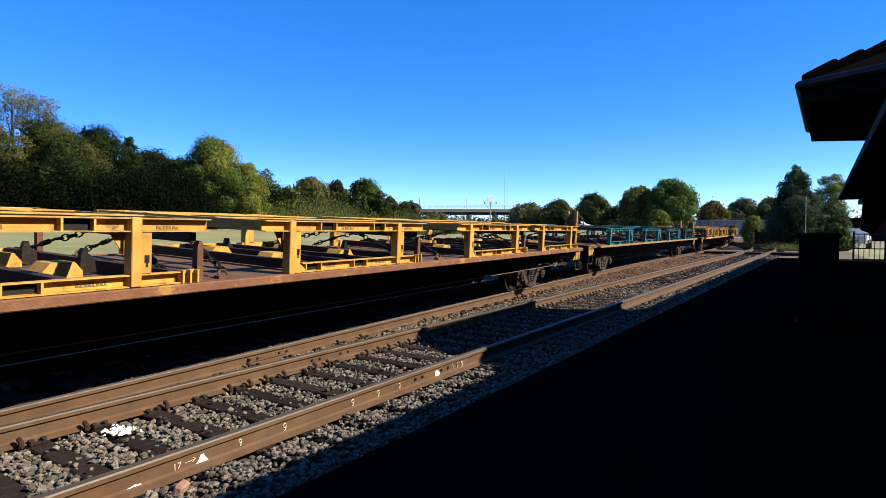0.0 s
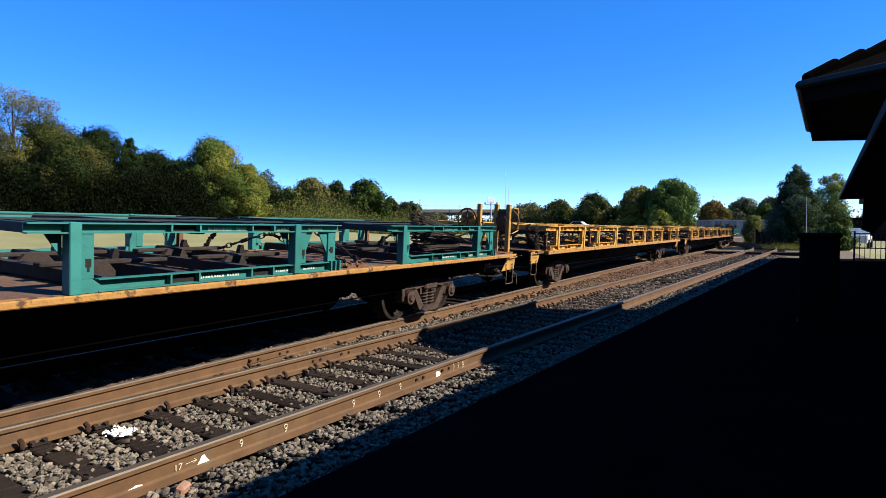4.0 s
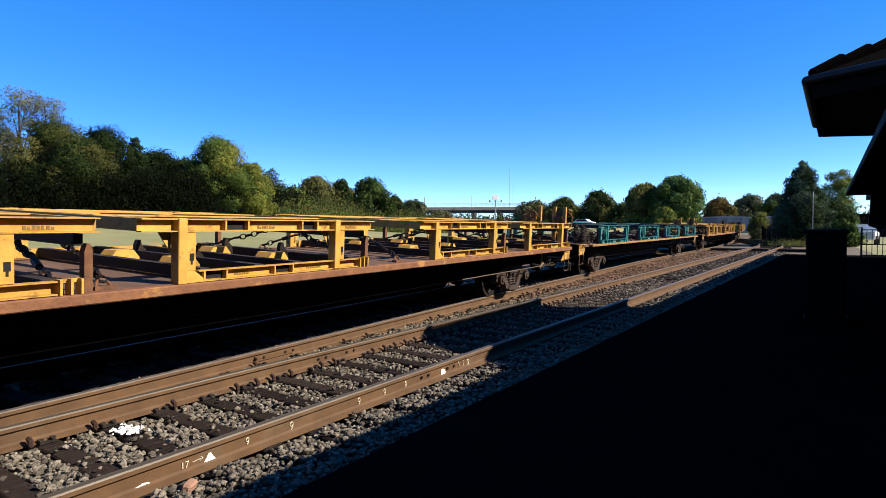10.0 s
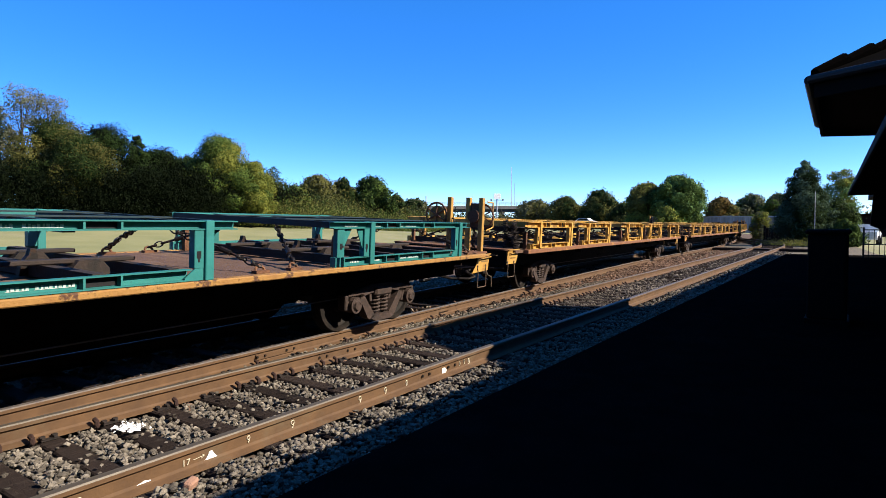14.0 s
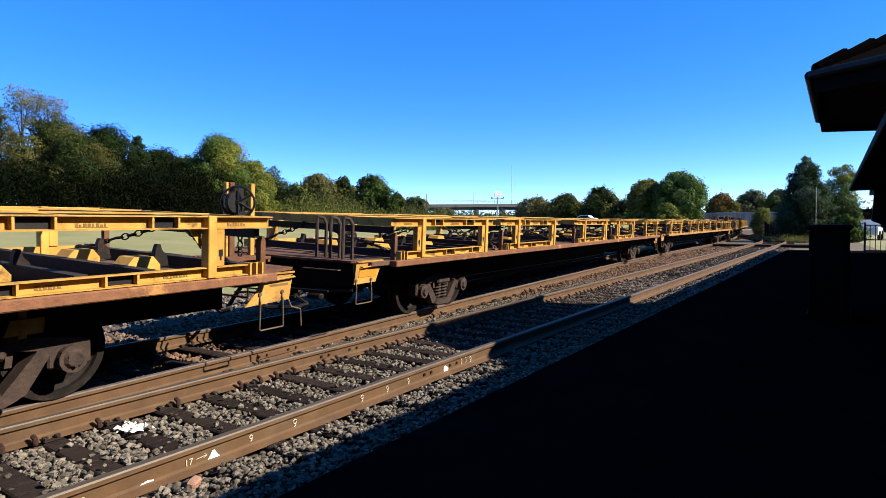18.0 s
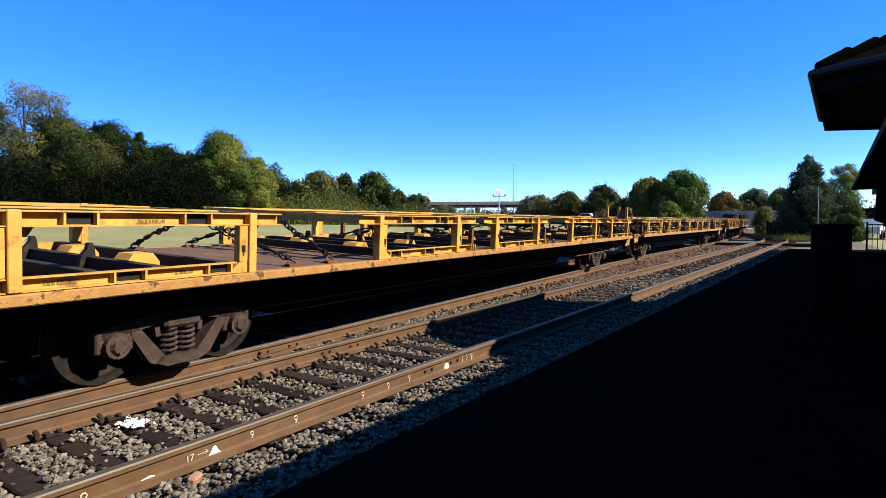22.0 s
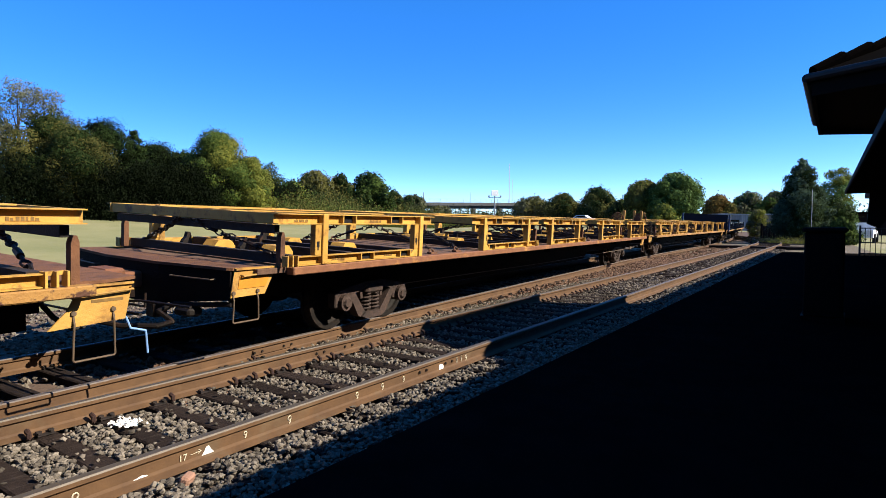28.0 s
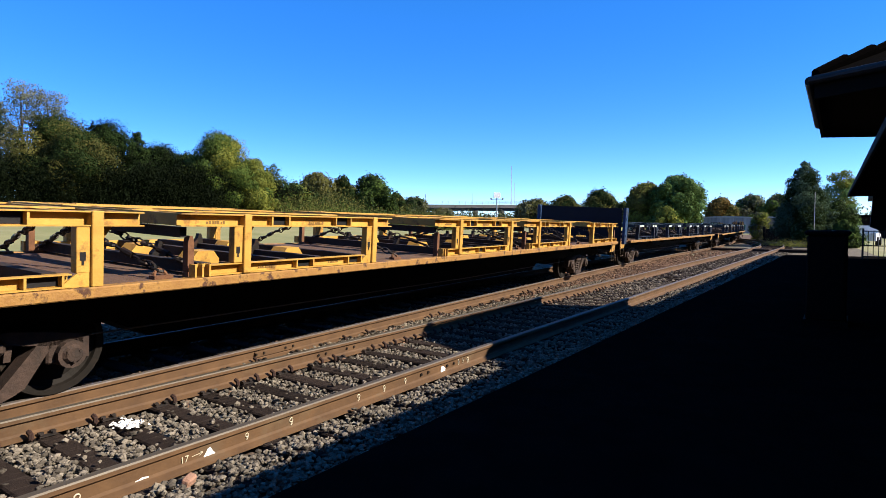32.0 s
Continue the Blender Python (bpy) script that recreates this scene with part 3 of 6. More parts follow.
def build_truck(car, x):
    """One two-axle truck as a part of its car, its pieces one level down."""
    b = bmesh.new()
    box(b, -0.2, 0.2, -1.08, 1.08, 0.47, 0.60, bevel=0.03)
    box(b, -0.45, 0.45, -0.45, 0.45, 0.56, 0.66, bevel=0.03)
    tr = part("truck", b, M_CAST, car, "brown cast two-axle truck under the deck")
    tr.location = (x, 0, 0)
    for y in (-0.97, 0.97):
        part("side_frame", side_frame(y), M_CAST, tr)
        for x_ in (-0.095, 0.095):
            part("spring", spring(x_, y), M_CAST, tr)
        for s in (-1, 1):
            c = bmesh.new()
            rod(c, (s * AXLE, y - 0.11 * (1 if y > 0 else -1), 0.40), (s * AXLE, y + 0.13 * (1 if y > 0 else -1), 0.40), 0.115, n=14)
            rod(c, (s * AXLE, y + 0.13 * (1 if y > 0 else -1), 0.40), (s * AXLE, y + 0.16 * (1 if y > 0 else -1), 0.40), 0.085, 0.06, n=10)
            for k in range(3):
                a = 2.1 * k + 0.5
                rod(c, (s * AXLE + 0.055 * math.cos(a), y, 0.40 + 0.055 * math.sin(a)), (s * AXLE + 0.055 * math.cos(a), y + 0.165 * (1 if y > 0 else -1), 0.40 + 0.055 * math.sin(a)), 0.014, n=6)
            box(c, s * AXLE - 0.17, s * AXLE + 0.17, y - 0.07, y + 0.07, 0.33, 0.54, bevel=0.015)
            part("bearing_box", c, M_CAST, tr)
    for s in (-1, 1):
        bm = bmesh.new()
        rod(bm, (s * AXLE, -0.9, WHEEL), (s * AXLE, 0.9, WHEEL), 0.075, n=12)
        part("axle", bm, M_WHEEL, tr)
        for y in (-0.745, 0.745):
            w = part("wheel", wheel(1 if y > 0 else -1), M_WHEEL, tr, "dark greasy cast wheel")
            w.location = (s * AXLE, y, WHEEL)
    return tr


def step_iron(x, y, s):
    bm = bmesh.new()
    w, o = 0.155, (-0.03 if y < 0 else 0.03)
    z = 0.48 if s > 0 else 0.40                    # the trailing steps hang lower
    tube(bm, [(x - w, y, 0.80), (x - w, y + o, 0.70), (x - w - 0.01, y + o, z + 0.015), (x - w, y + o, z), (x + w, y + o, z), (x + w + 0.01, y + o, z + 0.015), (x + w, y + o, 0.70), (x + w, y, 0.80)], 0.009)
    for e in (x - w, x + w):
        rod(bm, (e, y - 0.5 * o, 0.78), (e, y + 0.9 * o, 0.78), 0.022, n=6)
    return bm


def end_plate(lead, L, y):
    """Sloping corner plate under the deck's end with a folded lip along its top; lead: at the leading end."""
    bm = bmesh.new()
    o = 0.012 if y > 0 else -0.012
    H = DECK
    if lead:
        shape = [(0.38, H + 0.024), (0.92, H + 0.018), (0.90, H - 0.05), (0.78, H - 0.27), (0.335, H - 0.275)]
    else:
        shape = [(L - 0.50, H - 0.016), (L - 0.08, H - 0.016), (L - 0.14, H - 0.325), (L - 0.74, H - 0.345), (L - 0.60, H - 0.21)]
    prism(bm, shape, "y", y, y + o)
    a, b = shape[0][0], shape[1][0]
    z = H + 0.02 if lead else H - 0.016
    box(bm, a, b, min(y, y + 3 * o), max(y, y + 3 * o), z - 0.018, z)
    return bm


def bent_end_sill(bm):
    """The leading end sill: deep plates that sweep back from the draft gear to both corners."""
    H = DECK
    for s in (-1, 1):
        rim = [(0.185, 0.0), (0.185, s * 0.45), (0.345, s * 1.365)]
        deep = (0.43, 0.42, 0.30)
        outer = [[Vector((x, y, H - 0.004)), Vector((x, y, H - d))] for (x, y), d in zip(rim, deep)]
        rings = [[bm.verts.new(p + Vector((o, 0, 0))) for p, o in ((a, 0), (b, 0), (b, 0.03), (a, 0.03))] for a, b in outer]
        for p, q in zip(rings, rings[1:]):
            for k in range(4):
                bm.faces.new((p[k], p[(k + 1) % 4], q[(k + 1) % 4], q[k]))
        bm.faces.new(rings[-1])
    bmesh.ops.recalc_face_normals(bm, faces=bm.faces[:])


def build_car(paint, sill, label, brake, light_sill=False):
    car = empty("flat_car", label, "flat car", group="train of flat cars")
    L, H = CAR_LEN, DECK
    bm = bmesh.new()
    box(bm, 0.62, L - 0.621, -1.45, 1.45, H - 0.06, H - 0.001, bevel=0.004)
    part("deck", bm, M_DECK, car, "worn brown deck")
    for s, a, b in ((1, 0.0, 0.62), (-1, L, L - 0.62)):
        bm = bmesh.new()
        if s > 0:
            prism(bm, [(0.16, -0.45), (0.32, -1.34), (0.36, -1.385), (b, -1.385), (b, 1.385), (0.36, 1.385), (0.32, 1.34), (0.16, 0.45)], "z", H - 0.002, H + 0.026)
        else:
            prism(bm, [(a, -1.30), (a - 0.30, -1.385), (b, -1.385), (b, 1.385), (a - 0.30, 1.385), (a, 1.30)], "z", H - 0.014, H + 0.014)
        part("end_platform", bm, M_RUST, car, "rust-brown steel end platform")
        bm = bmesh.new()
        if s > 0:
            bent_end_sill(bm)
        else:
            prism(bm, [(-1.28, H - 0.016), (1.28, H - 0.016), (1.30, H - 0.17), (0.5, H - 0.30), (-0.5, H - 0.30), (-1.30, H - 0.17)], "x", a - 0.05, a)
        # the end face turned from the sun gets its darkness from colour
        part("end_sill", bm, M_UNDER, car, "end sill, its unlit face painted near black")
        bm = bmesh.new()
        tube(bm, [(a - s * 0.05, -1.3, H - 0.33), (a - s * 0.06, -0.5, H - 0.36), (a - s * 0.12, -0.2, H - 0.40)], 0.014)
        tube(bm, [(a - s * 0.02, -0.55, H - 0.28), (a - s * 0.02, -0.55, H - 0.42), (a - s * 0.02, 0.5, H - 0.44), (a - s * 0.02, 0.5, H - 0.28)], 0.012)
        if s > 0:                              # brake pipe under the sill, ending in a looped hose
            tube(bm, [(0.42, -1.30, H - 0.36), (0.26, -0.95, H - 0.385), (0.20, -0.70, H - 0.40), (0.08, -0.62, H - 0.47), (0.12, -0.80, H - 0.56), (0.0, -0.72, H - 0.60), (-0.22, -0.45, H - 0.60), (-0.36, -0.20, H - 0.55)], 0.027)
            box(bm, 0.10, 0.26, -0.52, -0.36, H - 0.56, H - 0.40, bevel=0.02)
            box(bm, 0.16, 0.34, -0.98, -0.74, H - 0.50, H - 0.42, bevel=0.02)
        part("uncoupling_rod", bm, M_CHAIN, car, "dark uncoupling rod across the end")
        for y in (-1.38, 1.38):
            part("corner_plate", end_plate(s > 0, L, y), paint, car, "painted corner plate with rust streaks")
            part("step_iron", step_iron(0.52 if s > 0 else L - 0.40, y, s), M_STEP, car, "bent rod sill step")
            gb = bmesh.new()
            o = -0.055 if y < 0 else 0.055
            g0, g1 = (0.46, 0.82) if s > 0 else (L - 0.52, L - 0.10)
            up = 0.035 if s > 0 else 0.0
            tube(gb, [(g0, y, H - 0.085 + up), (g0, y + o, H - 0.095 + up), (g1, y + o, H - 0.075 + up), (g1, y, H - 0.065 + up)], 0.010)
            part("grab_iron", gb, M_YELLOW_B, car)
            if s > 0:
                gb = bmesh.new()
                e = 1 if y > 0 else -1
                tube(gb, [(0.30, e * 1.20, H - 0.10), (0.24, e * 1.20, H - 0.10), (0.16, e * 0.68, H - 0.10), (0.21, e * 0.68, H - 0.10)], 0.008)
                part("end_grab_iron", gb, M_STEP, car, "thin pale grab iron on the end sill")
            wb = bmesh.new()
            u = 0.50 if s > 0 else L - 0.42            # worn lettering: a plain bar
            box(wb, u, u + 0.26, min(y, y + o * 0.26), max(y, y + o * 0.26), H - 0.165, H - 0.14)
            part("stencil_bar", wb, M_STENCIL, car)
    for y in (-1.57, 1.57):
        bm = bmesh.new()
        s = 1 if y > 0 else -1
        i = y - s * 0.12
        box(bm, 1.02, L - 0.47, min(i, y), max(i, y), H - (0.055 if light_sill else 0.082), H + 0.006, bevel=0.010)
        part("side_sill", bm, sill, car, "chipped painted side sill")
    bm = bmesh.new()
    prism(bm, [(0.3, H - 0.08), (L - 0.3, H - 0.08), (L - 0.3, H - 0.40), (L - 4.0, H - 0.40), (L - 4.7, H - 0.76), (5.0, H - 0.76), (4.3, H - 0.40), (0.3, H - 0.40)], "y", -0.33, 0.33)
    part("centre_sill", bm, M_UNDER, car, "grimy fish-belly centre sill, black with painted shade")
    # Dark plates added to close bright gaps where the underside lies in shade.
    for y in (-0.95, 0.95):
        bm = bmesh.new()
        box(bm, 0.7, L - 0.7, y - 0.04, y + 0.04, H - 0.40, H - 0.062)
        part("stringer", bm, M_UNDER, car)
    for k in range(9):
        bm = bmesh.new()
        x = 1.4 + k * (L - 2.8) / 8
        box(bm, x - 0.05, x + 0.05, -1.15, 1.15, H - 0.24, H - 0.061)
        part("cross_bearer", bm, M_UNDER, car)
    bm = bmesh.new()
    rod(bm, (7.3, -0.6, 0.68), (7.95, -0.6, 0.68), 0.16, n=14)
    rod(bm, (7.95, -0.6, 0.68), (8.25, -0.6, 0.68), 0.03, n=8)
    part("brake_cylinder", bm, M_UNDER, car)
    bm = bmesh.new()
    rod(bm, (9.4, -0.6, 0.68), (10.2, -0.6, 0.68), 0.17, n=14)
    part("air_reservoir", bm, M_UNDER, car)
    bm = bmesh.new()
    tube(bm, [(3.6, -0.9, 0.50), (11.0, -0.9, 0.46), (17.4, -0.9, 0.49)], 0.008)
    part("brake_rod", bm, M_STEP, car, "long thin brake rod")
    for a, s in ((0.0, -1), (L, 1)):
        bm = bmesh.new()
        box(bm, min(a, a + s * 0.24), max(a, a + s * 0.24), -0.20, 0.16, H - 0.33, H - 0.06, bevel=0.03)
        if s < 0:
            box(bm, -0.02, 0.30, -0.17, 0.13, H - 0.28, H - 0.11, bevel=0.02)
        prism(bm, [(a + s * 0.18, -0.15), (a + s * 0.40, -0.19), (a + s * 0.43, 0.05), (a + s * 0.31, 0.02), (a + s * 0.30, 0.2), (a + s * 0.18, 0.16)], "z", H - 0.36, H - 0.08)
        part("coupler", bm, M_COUPLER, car, "rust-red cast knuckle coupler")
        bm = bmesh.new()
        tube(bm, [(a, 0.3, H - 0.42), (a + s * 0.14, 0.32, H - 0.6), (a + s * 0.28, 0.25, H - 0.72), (a + s * 0.33, 0.12, H - 0.68)], 0.028)
        part("air_hose", bm, M_TYRE, car, "black rubber air hose")
        bm = bmesh.new()
        tube(bm, [(a - s * 0.14, -1.25, H - 0.30), (a - s * 0.10, -1.34, H - 0.33), (a - s * 0.08, -1.37, H - 0.42), (a + s * 0.05, -1.38, H - 0.46), (a + s * 0.07, -1.38, H - 0.66)], 0.0095)
        if s > 0:
            part("cut_lever", bm, M_STEP, car, "bent uncoupling lever")
    for x in TRUCKS:
        build_truck(car, x)
    if brake:
        brake_stand(car, L - 0.15, brake != "single")
    if brake in ("rod", "single"):
        pull_rod(car)
    return car


def brake_stand(car, x, double=True):
    """Hand-brake stand at the near corner: posts with gear plates and a spoked wheel; a double one has a second post and wheel behind, a guard and a chain."""
    H = 1.0
    for y in (-1.22, -0.95, -0.55) if double else (-1.22, -0.98):
        bm = bmesh.new()
        d = 0.045 if double or y < -1.1 else 0.028
        box(bm, x - d, x + d, y - 0.045, y + 0.045, DECK - 0.02, DECK + H, bevel=0.008)
        part("brake_post", bm, M_YELLOW_B, car, "worn yellow steel post")
    bm = bmesh.new()
    box(bm, x - 0.012, x + 0.012, -1.17, -1.0, DECK + 0.45, DECK + 0.90)
    rod(bm, (x - 0.08, -1.085, DECK + 0.66), (x + 0.08, -1.085, DECK + 0.66), 0.12, n=14)
    part("gear_plate", bm, M_RUST, car, "rusty brake gear housing")
    for dx, y in ((0.16, -1.16), (-0.12, -0.32)) if double else ((0.13, -1.18),):
        bm = bmesh.new()
        m = Matrix.Translation((x + dx, y, DECK + 0.66)) @ Matrix.Rotation(radians(90), 4, "Y")
        torus(bm, m, 0.225, 0.02, n=22, k=6)
        for k in range(6):
            a = k * math.pi / 3
            rod(bm, m @ Vector((0, 0, 0)), m @ Vector((0.225 * math.cos(a), 0.225 * math.sin(a), 0)), 0.014, n=5)
        rod(bm, (x, y, DECK + 0.66), (x + dx * 1.15, y, DECK + 0.66), 0.03, n=8)
        part("brake_wheel", bm, M_RUST, car, "brown spoked hand-brake wheel")
    if not double:
        bm = bmesh.new()
        tube(bm, [(x + 0.04, -1.24, DECK + 0.97), (x + 0.16, -1.24, DECK + 0.95), (x + 0.22, -1.24, DECK + 0.84), (x + 0.17, -1.24, DECK + 0.68)], 0.012)
        box(bm, x - 0.03, x + 0.03, -1.19, -0.96, DECK + 0.40, DECK + 0.84, bevel=0.008)
        part("wheel_bracket", bm, M_RUST, car, "rusty brake wheel bracket")
        return
    bm = bmesh.new()
    tube(bm, [(x + 0.05, -1.3, DECK + 0.93), (x + 0.26, -1.32, DECK + 0.92), (x + 0.30, -1.32, DECK + 0.46), (x + 0.05, -1.3, DECK + 0.40)], 0.013)
    part("wheel_guard", bm, M_YELLOW_B, car)
    bm = bmesh.new()
    rod(bm, (x - 0.10, -0.32, DECK + 0.66), (x - 0.07, -0.32, DECK + 0.66), 0.17, n=18)
    box(bm, x - 0.06, x - 0.03, -0.50, -0.28, DECK + 0.52, DECK + 0.80)
    part("ratchet_plate", bm, M_YELLOW_B, car, "worn yellow ratchet plate")
    bm = bmesh.new()
    chain(bm, (x, -0.62, DECK + 0.6), (x, -0.62, DECK), sag=0.0)
    part("brake_chain", bm, M_CHAIN, car)
    bm = bmesh.new()
    chain(bm, (x, -1.08, DECK + 0.5), (x, -1.08, DECK), sag=0.0)
    part("brake_chain", bm, M_CHAIN, car)


def slim_brake_stand(car):
    """A hand brake over the trailing coupler: a grating step, a tall pale post, a dark post with gear box and spoked wheel, a chain."""
    x, y = CAR_LEN + 0.30, 0.08
    bm = bmesh.new()
    for k in range(6):
        box(bm, CAR_LEN - 0.06, CAR_LEN + 0.68, y - 0.30 + 0.11 * k, y - 0.23 + 0.11 * k, DECK - 0.012, DECK + 0.022)
    for e in (CAR_LEN + 0.02, CAR_LEN + 0.63):
        box(bm, e, e + 0.04, y - 0.30, y + 0.32, DECK - 0.05, DECK - 0.005)
    part("brake_step", bm, M_RUST, car, "dark slatted step below the brake wheel")
    for px, half, low, mat, lab in ((x + 0.31, 0.034, 0.0, M_YELLOW, "tall pale yellow steel post"), (x - 0.02, 0.040, 0.0, M_RUST, "dark brown brake post"), (x - 0.10, 0.018, 0.02, M_YELLOW, "slim pale yellow rail")):
        bm = bmesh.new()
        box(bm, px - half, px + half, y - 0.03, y + 0.03, DECK + low, DECK + 0.97, bevel=0.006)
        part("brake_post", bm, mat, car, lab)
    bm = bmesh.new()
    box(bm, x - 0.05, x + 0.10, y - 0.10, y - 0.04, DECK + 0.50, DECK + 0.92, bevel=0.01)
    rod(bm, (x - 0.06, y - 0.16, DECK + 0.72), (x - 0.06, y - 0.10, DECK + 0.72), 0.14, n=14)
    part("gear_plate", bm, M_IRON, car, "black brake gear housing")
    bm = bmesh.new()
    m = Matrix.Translation((x - 0.06, y - 0.18, DECK + 0.72)) @ Matrix.Rotation(radians(38), 4, "Z") @ Matrix.Rotation(radians(90), 4, "Y")
    torus(bm, m, 0.20, 0.014, n=22, k=6)
    for k in range(6):
        a = k * math.pi / 3
        rod(bm, m @ Vector((0, 0, 0)), m @ Vector((0.20 * math.cos(a), 0.20 * math.sin(a), 0)), 0.016, n=5)
    part("brake_wheel", bm, M_IRON, car, "black spoked hand-brake wheel")
    bm = bmesh.new()
    chain(bm, (x + 0.07, y - 0.07, DECK + 0.52), (x + 0.07, y - 0.07, DECK + 0.02), sag=0.0)
    part("brake_chain", bm, M_CHAIN, car)


def pull_rod(car):
    """The long brake rod outside the trailing truck and the chain that pulls it."""
    bm = bmesh.new()
    tube(bm, [(CAR_LEN - 5.6, -1.22, 0.56), (CAR_LEN - 1.7, -1.22, 0.575)], 0.010)
    rod(bm, (CAR_LEN - 1.78, -1.22, 0.53), (CAR_LEN - 1.62, -1.22, 0.62), 0.03, n=8)
    part("brake_pull_rod", bm, M_STEP, car, "long pale brown brake pull rod")
    bm = bmesh.new()
    chain(bm, (CAR_LEN - 1.68, -1.22, 0.575), (CAR_LEN - 0.75, -1.15, 0.60), sag=0.02)
    part("brake_chain", bm, M_CHAIN, car)


def channel(bm, a, b, y, z0, z1, depth, face):
    """A C-section rail along x from a to b: web, flanges towards face (-1 or 1)."""
    t = 0.010
    f = face * depth
    back = y + face * t
    prism(bm, [(back, z0), (back, z1), (y + f, z1), (y + f, z1 - t), (y, z1 - t), (y, z0 + t), (y + f, z0 + t), (y + f, z0)], "x", a, b)


RACK_Z = dict(low0=0.006, low1=0.110, top0=0.464, top1=0.580)


def build_rack(span, turned, paint, label, stencil, bars, long_end, wide=0.10):
    """A stackable steel shipping rack. Its free post stands on the deck at x = 0, the other at x = span on the lower rail;
    z counts from the deck. turned: the same rack facing the other way."""
    rk = empty("steel_rack", label, "shipping rack", group="racks chained on the cars")
    z = dict(RACK_Z, top1=0.546) if long_end else RACK_Z
    Y = 1.48
    t0, t1 = (-0.32, span + 0.74) if long_end else (-0.38, span + 0.73)
    low_end = span + (0.56 if long_end else 0.44)
    top_holes = ((0.81, 0.29), (1.71, 0.29)) if long_end else ((0.47, 0.27), (1.49, 0.24))
    low_holes = ((0.81, 0.29), (1.71, 0.29)) if long_end else ((0.24, 0.25), (1.10, 0.26))
    inner = M_INNER if long_end else paint         # the upper steel of the long racks is darker
    made = []

    def add(name, bm, mat, lab=""):
        made.append(part(name, bm, mat, rk, lab))

    for y, f in ((-Y, 1), (Y, -1)):
        def slab_y(bm, x0, x1, d0, d1, z0, z1, mat=0, bevel=0.0):
            p, q = y - f * d0, y - f * d1          # d: metres outwards from the web
            box(bm, x0, x1, min(p, q), max(p, q), z0, z1, bevel=bevel, mat=mat)

        bm = bmesh.new()
        channel(bm, 0.18, low_end, y, z["low0"], z["low1"], -0.062, f)
        add("lower_rail", bm, paint)
        bm = bmesh.new()
        channel(bm, t0, t1, y, z["top0"], z["top1"], -0.066, f)
        add("upper_rail", bm, paint)
        for z0, z1, holes in ((z["top0"] + 0.011, z["top1"] - 0.011, top_holes), (z["low0"] + 0.011, z["low1"] - 0.011, low_holes)):
            for x, w in holes:
                bm = bmesh.new()
                for xx in (x, x + w):
                    slab_y(bm, xx - 0.009, xx + 0.009, -0.002, 0.060, z0, z1)
                # a black plate stands for the shaded hollow of the pocket
                slab_y(bm, x + 0.010, x + w - 0.010, -0.002, 0.004, z0 + 0.004, z1 - 0.004, mat=1)
                add("fork_pocket", bm, [paint, M_IRON], "dark fork pocket")
        for p, base in ((0.0, 0.0), (span, z["low0"] + 0.004)):
            bm = bmesh.new()
            slab_y(bm, p - 0.045, p + 0.045, -0.03, 0.082, base, z["top1"] + 0.004, bevel=0.006)
            prism(bm, [(p - 0.046, z["top0"] - 0.002), (p - 0.17, z["top0"] - 0.002), (p - 0.046, z["top0"] - 0.19)], "y", y + f * 0.03, y + f * 0.042)
            add("post", bm, paint)
            bm = bmesh.new()
            slab_y(bm, p + 0.047, p + 0.047 + wide, -0.025, 0.058, 0.112, z["top0"] - 0.002, bevel=0.005)
            add("post_plate", bm, paint)
            bm = bmesh.new()
            c = p + 0.047 + wide * 0.55
            # thin black plates stand for the slot's shaded opening
            slab_y(bm, c - 0.022, c + 0.022, 0.0585, 0.0605, 0.205, 0.27)
            slab_y(bm, c - 0.009, c + 0.009, 0.0585, 0.0605, 0.17, 0.205)
            add("slot", bm, M_IRON, "dark keyhole slot")
        if long_end:                           # slotted end plate and the two slanting webs of the funnel
            e = span + 0.52
            bm = bmesh.new()
            slab_y(bm, e, e + 0.13, -0.02, 0.050, 0.112, z["top0"] - 0.002, bevel=0.004)
            add("end_plate", bm, paint)
            bm = bmesh.new()
            # here too the slot's dark opening is a black plate
            slab_y(bm, e + 0.04, e + 0.085, 0.0505, 0.0525, 0.215, 0.285)
            slab_y(bm, e + 0.02, e + 0.05, 0.0505, 0.0525, 0.235, 0.262)
            add("slot", bm, M_IRON, "dark keyhole slot")
            bm = bmesh.new()
            prism(bm, [(e - 0.002, z["top0"] - 0.002), (e - 0.15, z["top0"] - 0.002), (e - 0.002, 0.22)], "y", y - f * 0.030, y - f * 0.018)
            prism(bm, [(span + 0.148, z["top0"] - 0.002), (span + 0.27, z["top0"] - 0.002), (span + 0.148, 0.20)], "y", y - f * 0.030, y - f * 0.018)
            add("funnel_web", bm, paint)
        bm = bmesh.new()
        prism(bm, [(0.05, 0.004), (0.24, 0.004), (0.24, 0.03), (0.10, 0.14), (0.05, 0.14)], "y", y - f * 0.055, y - f * 0.035)
        add("gusset", bm, paint)
        bm = bmesh.new()
        for k in range(3):
            slab_y(bm, low_end - 0.012 + 0.075 * k, low_end + 0.006 + 0.075 * k, 0.0, 0.085, z["low0"], z["low1"] + 0.012)
        slab_y(bm, low_end + 0.006, low_end + 0.138, 0.02, 0.032, z["low1"] - 0.02, z["low1"] + 0.011)
        add("cleat", bm, paint)
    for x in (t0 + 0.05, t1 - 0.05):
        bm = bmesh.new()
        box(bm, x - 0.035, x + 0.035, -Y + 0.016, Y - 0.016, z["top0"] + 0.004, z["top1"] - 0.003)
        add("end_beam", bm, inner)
    if not long_end:                           # a second, rusty beam hangs under the far end, darkened to stand for shade
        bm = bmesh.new()
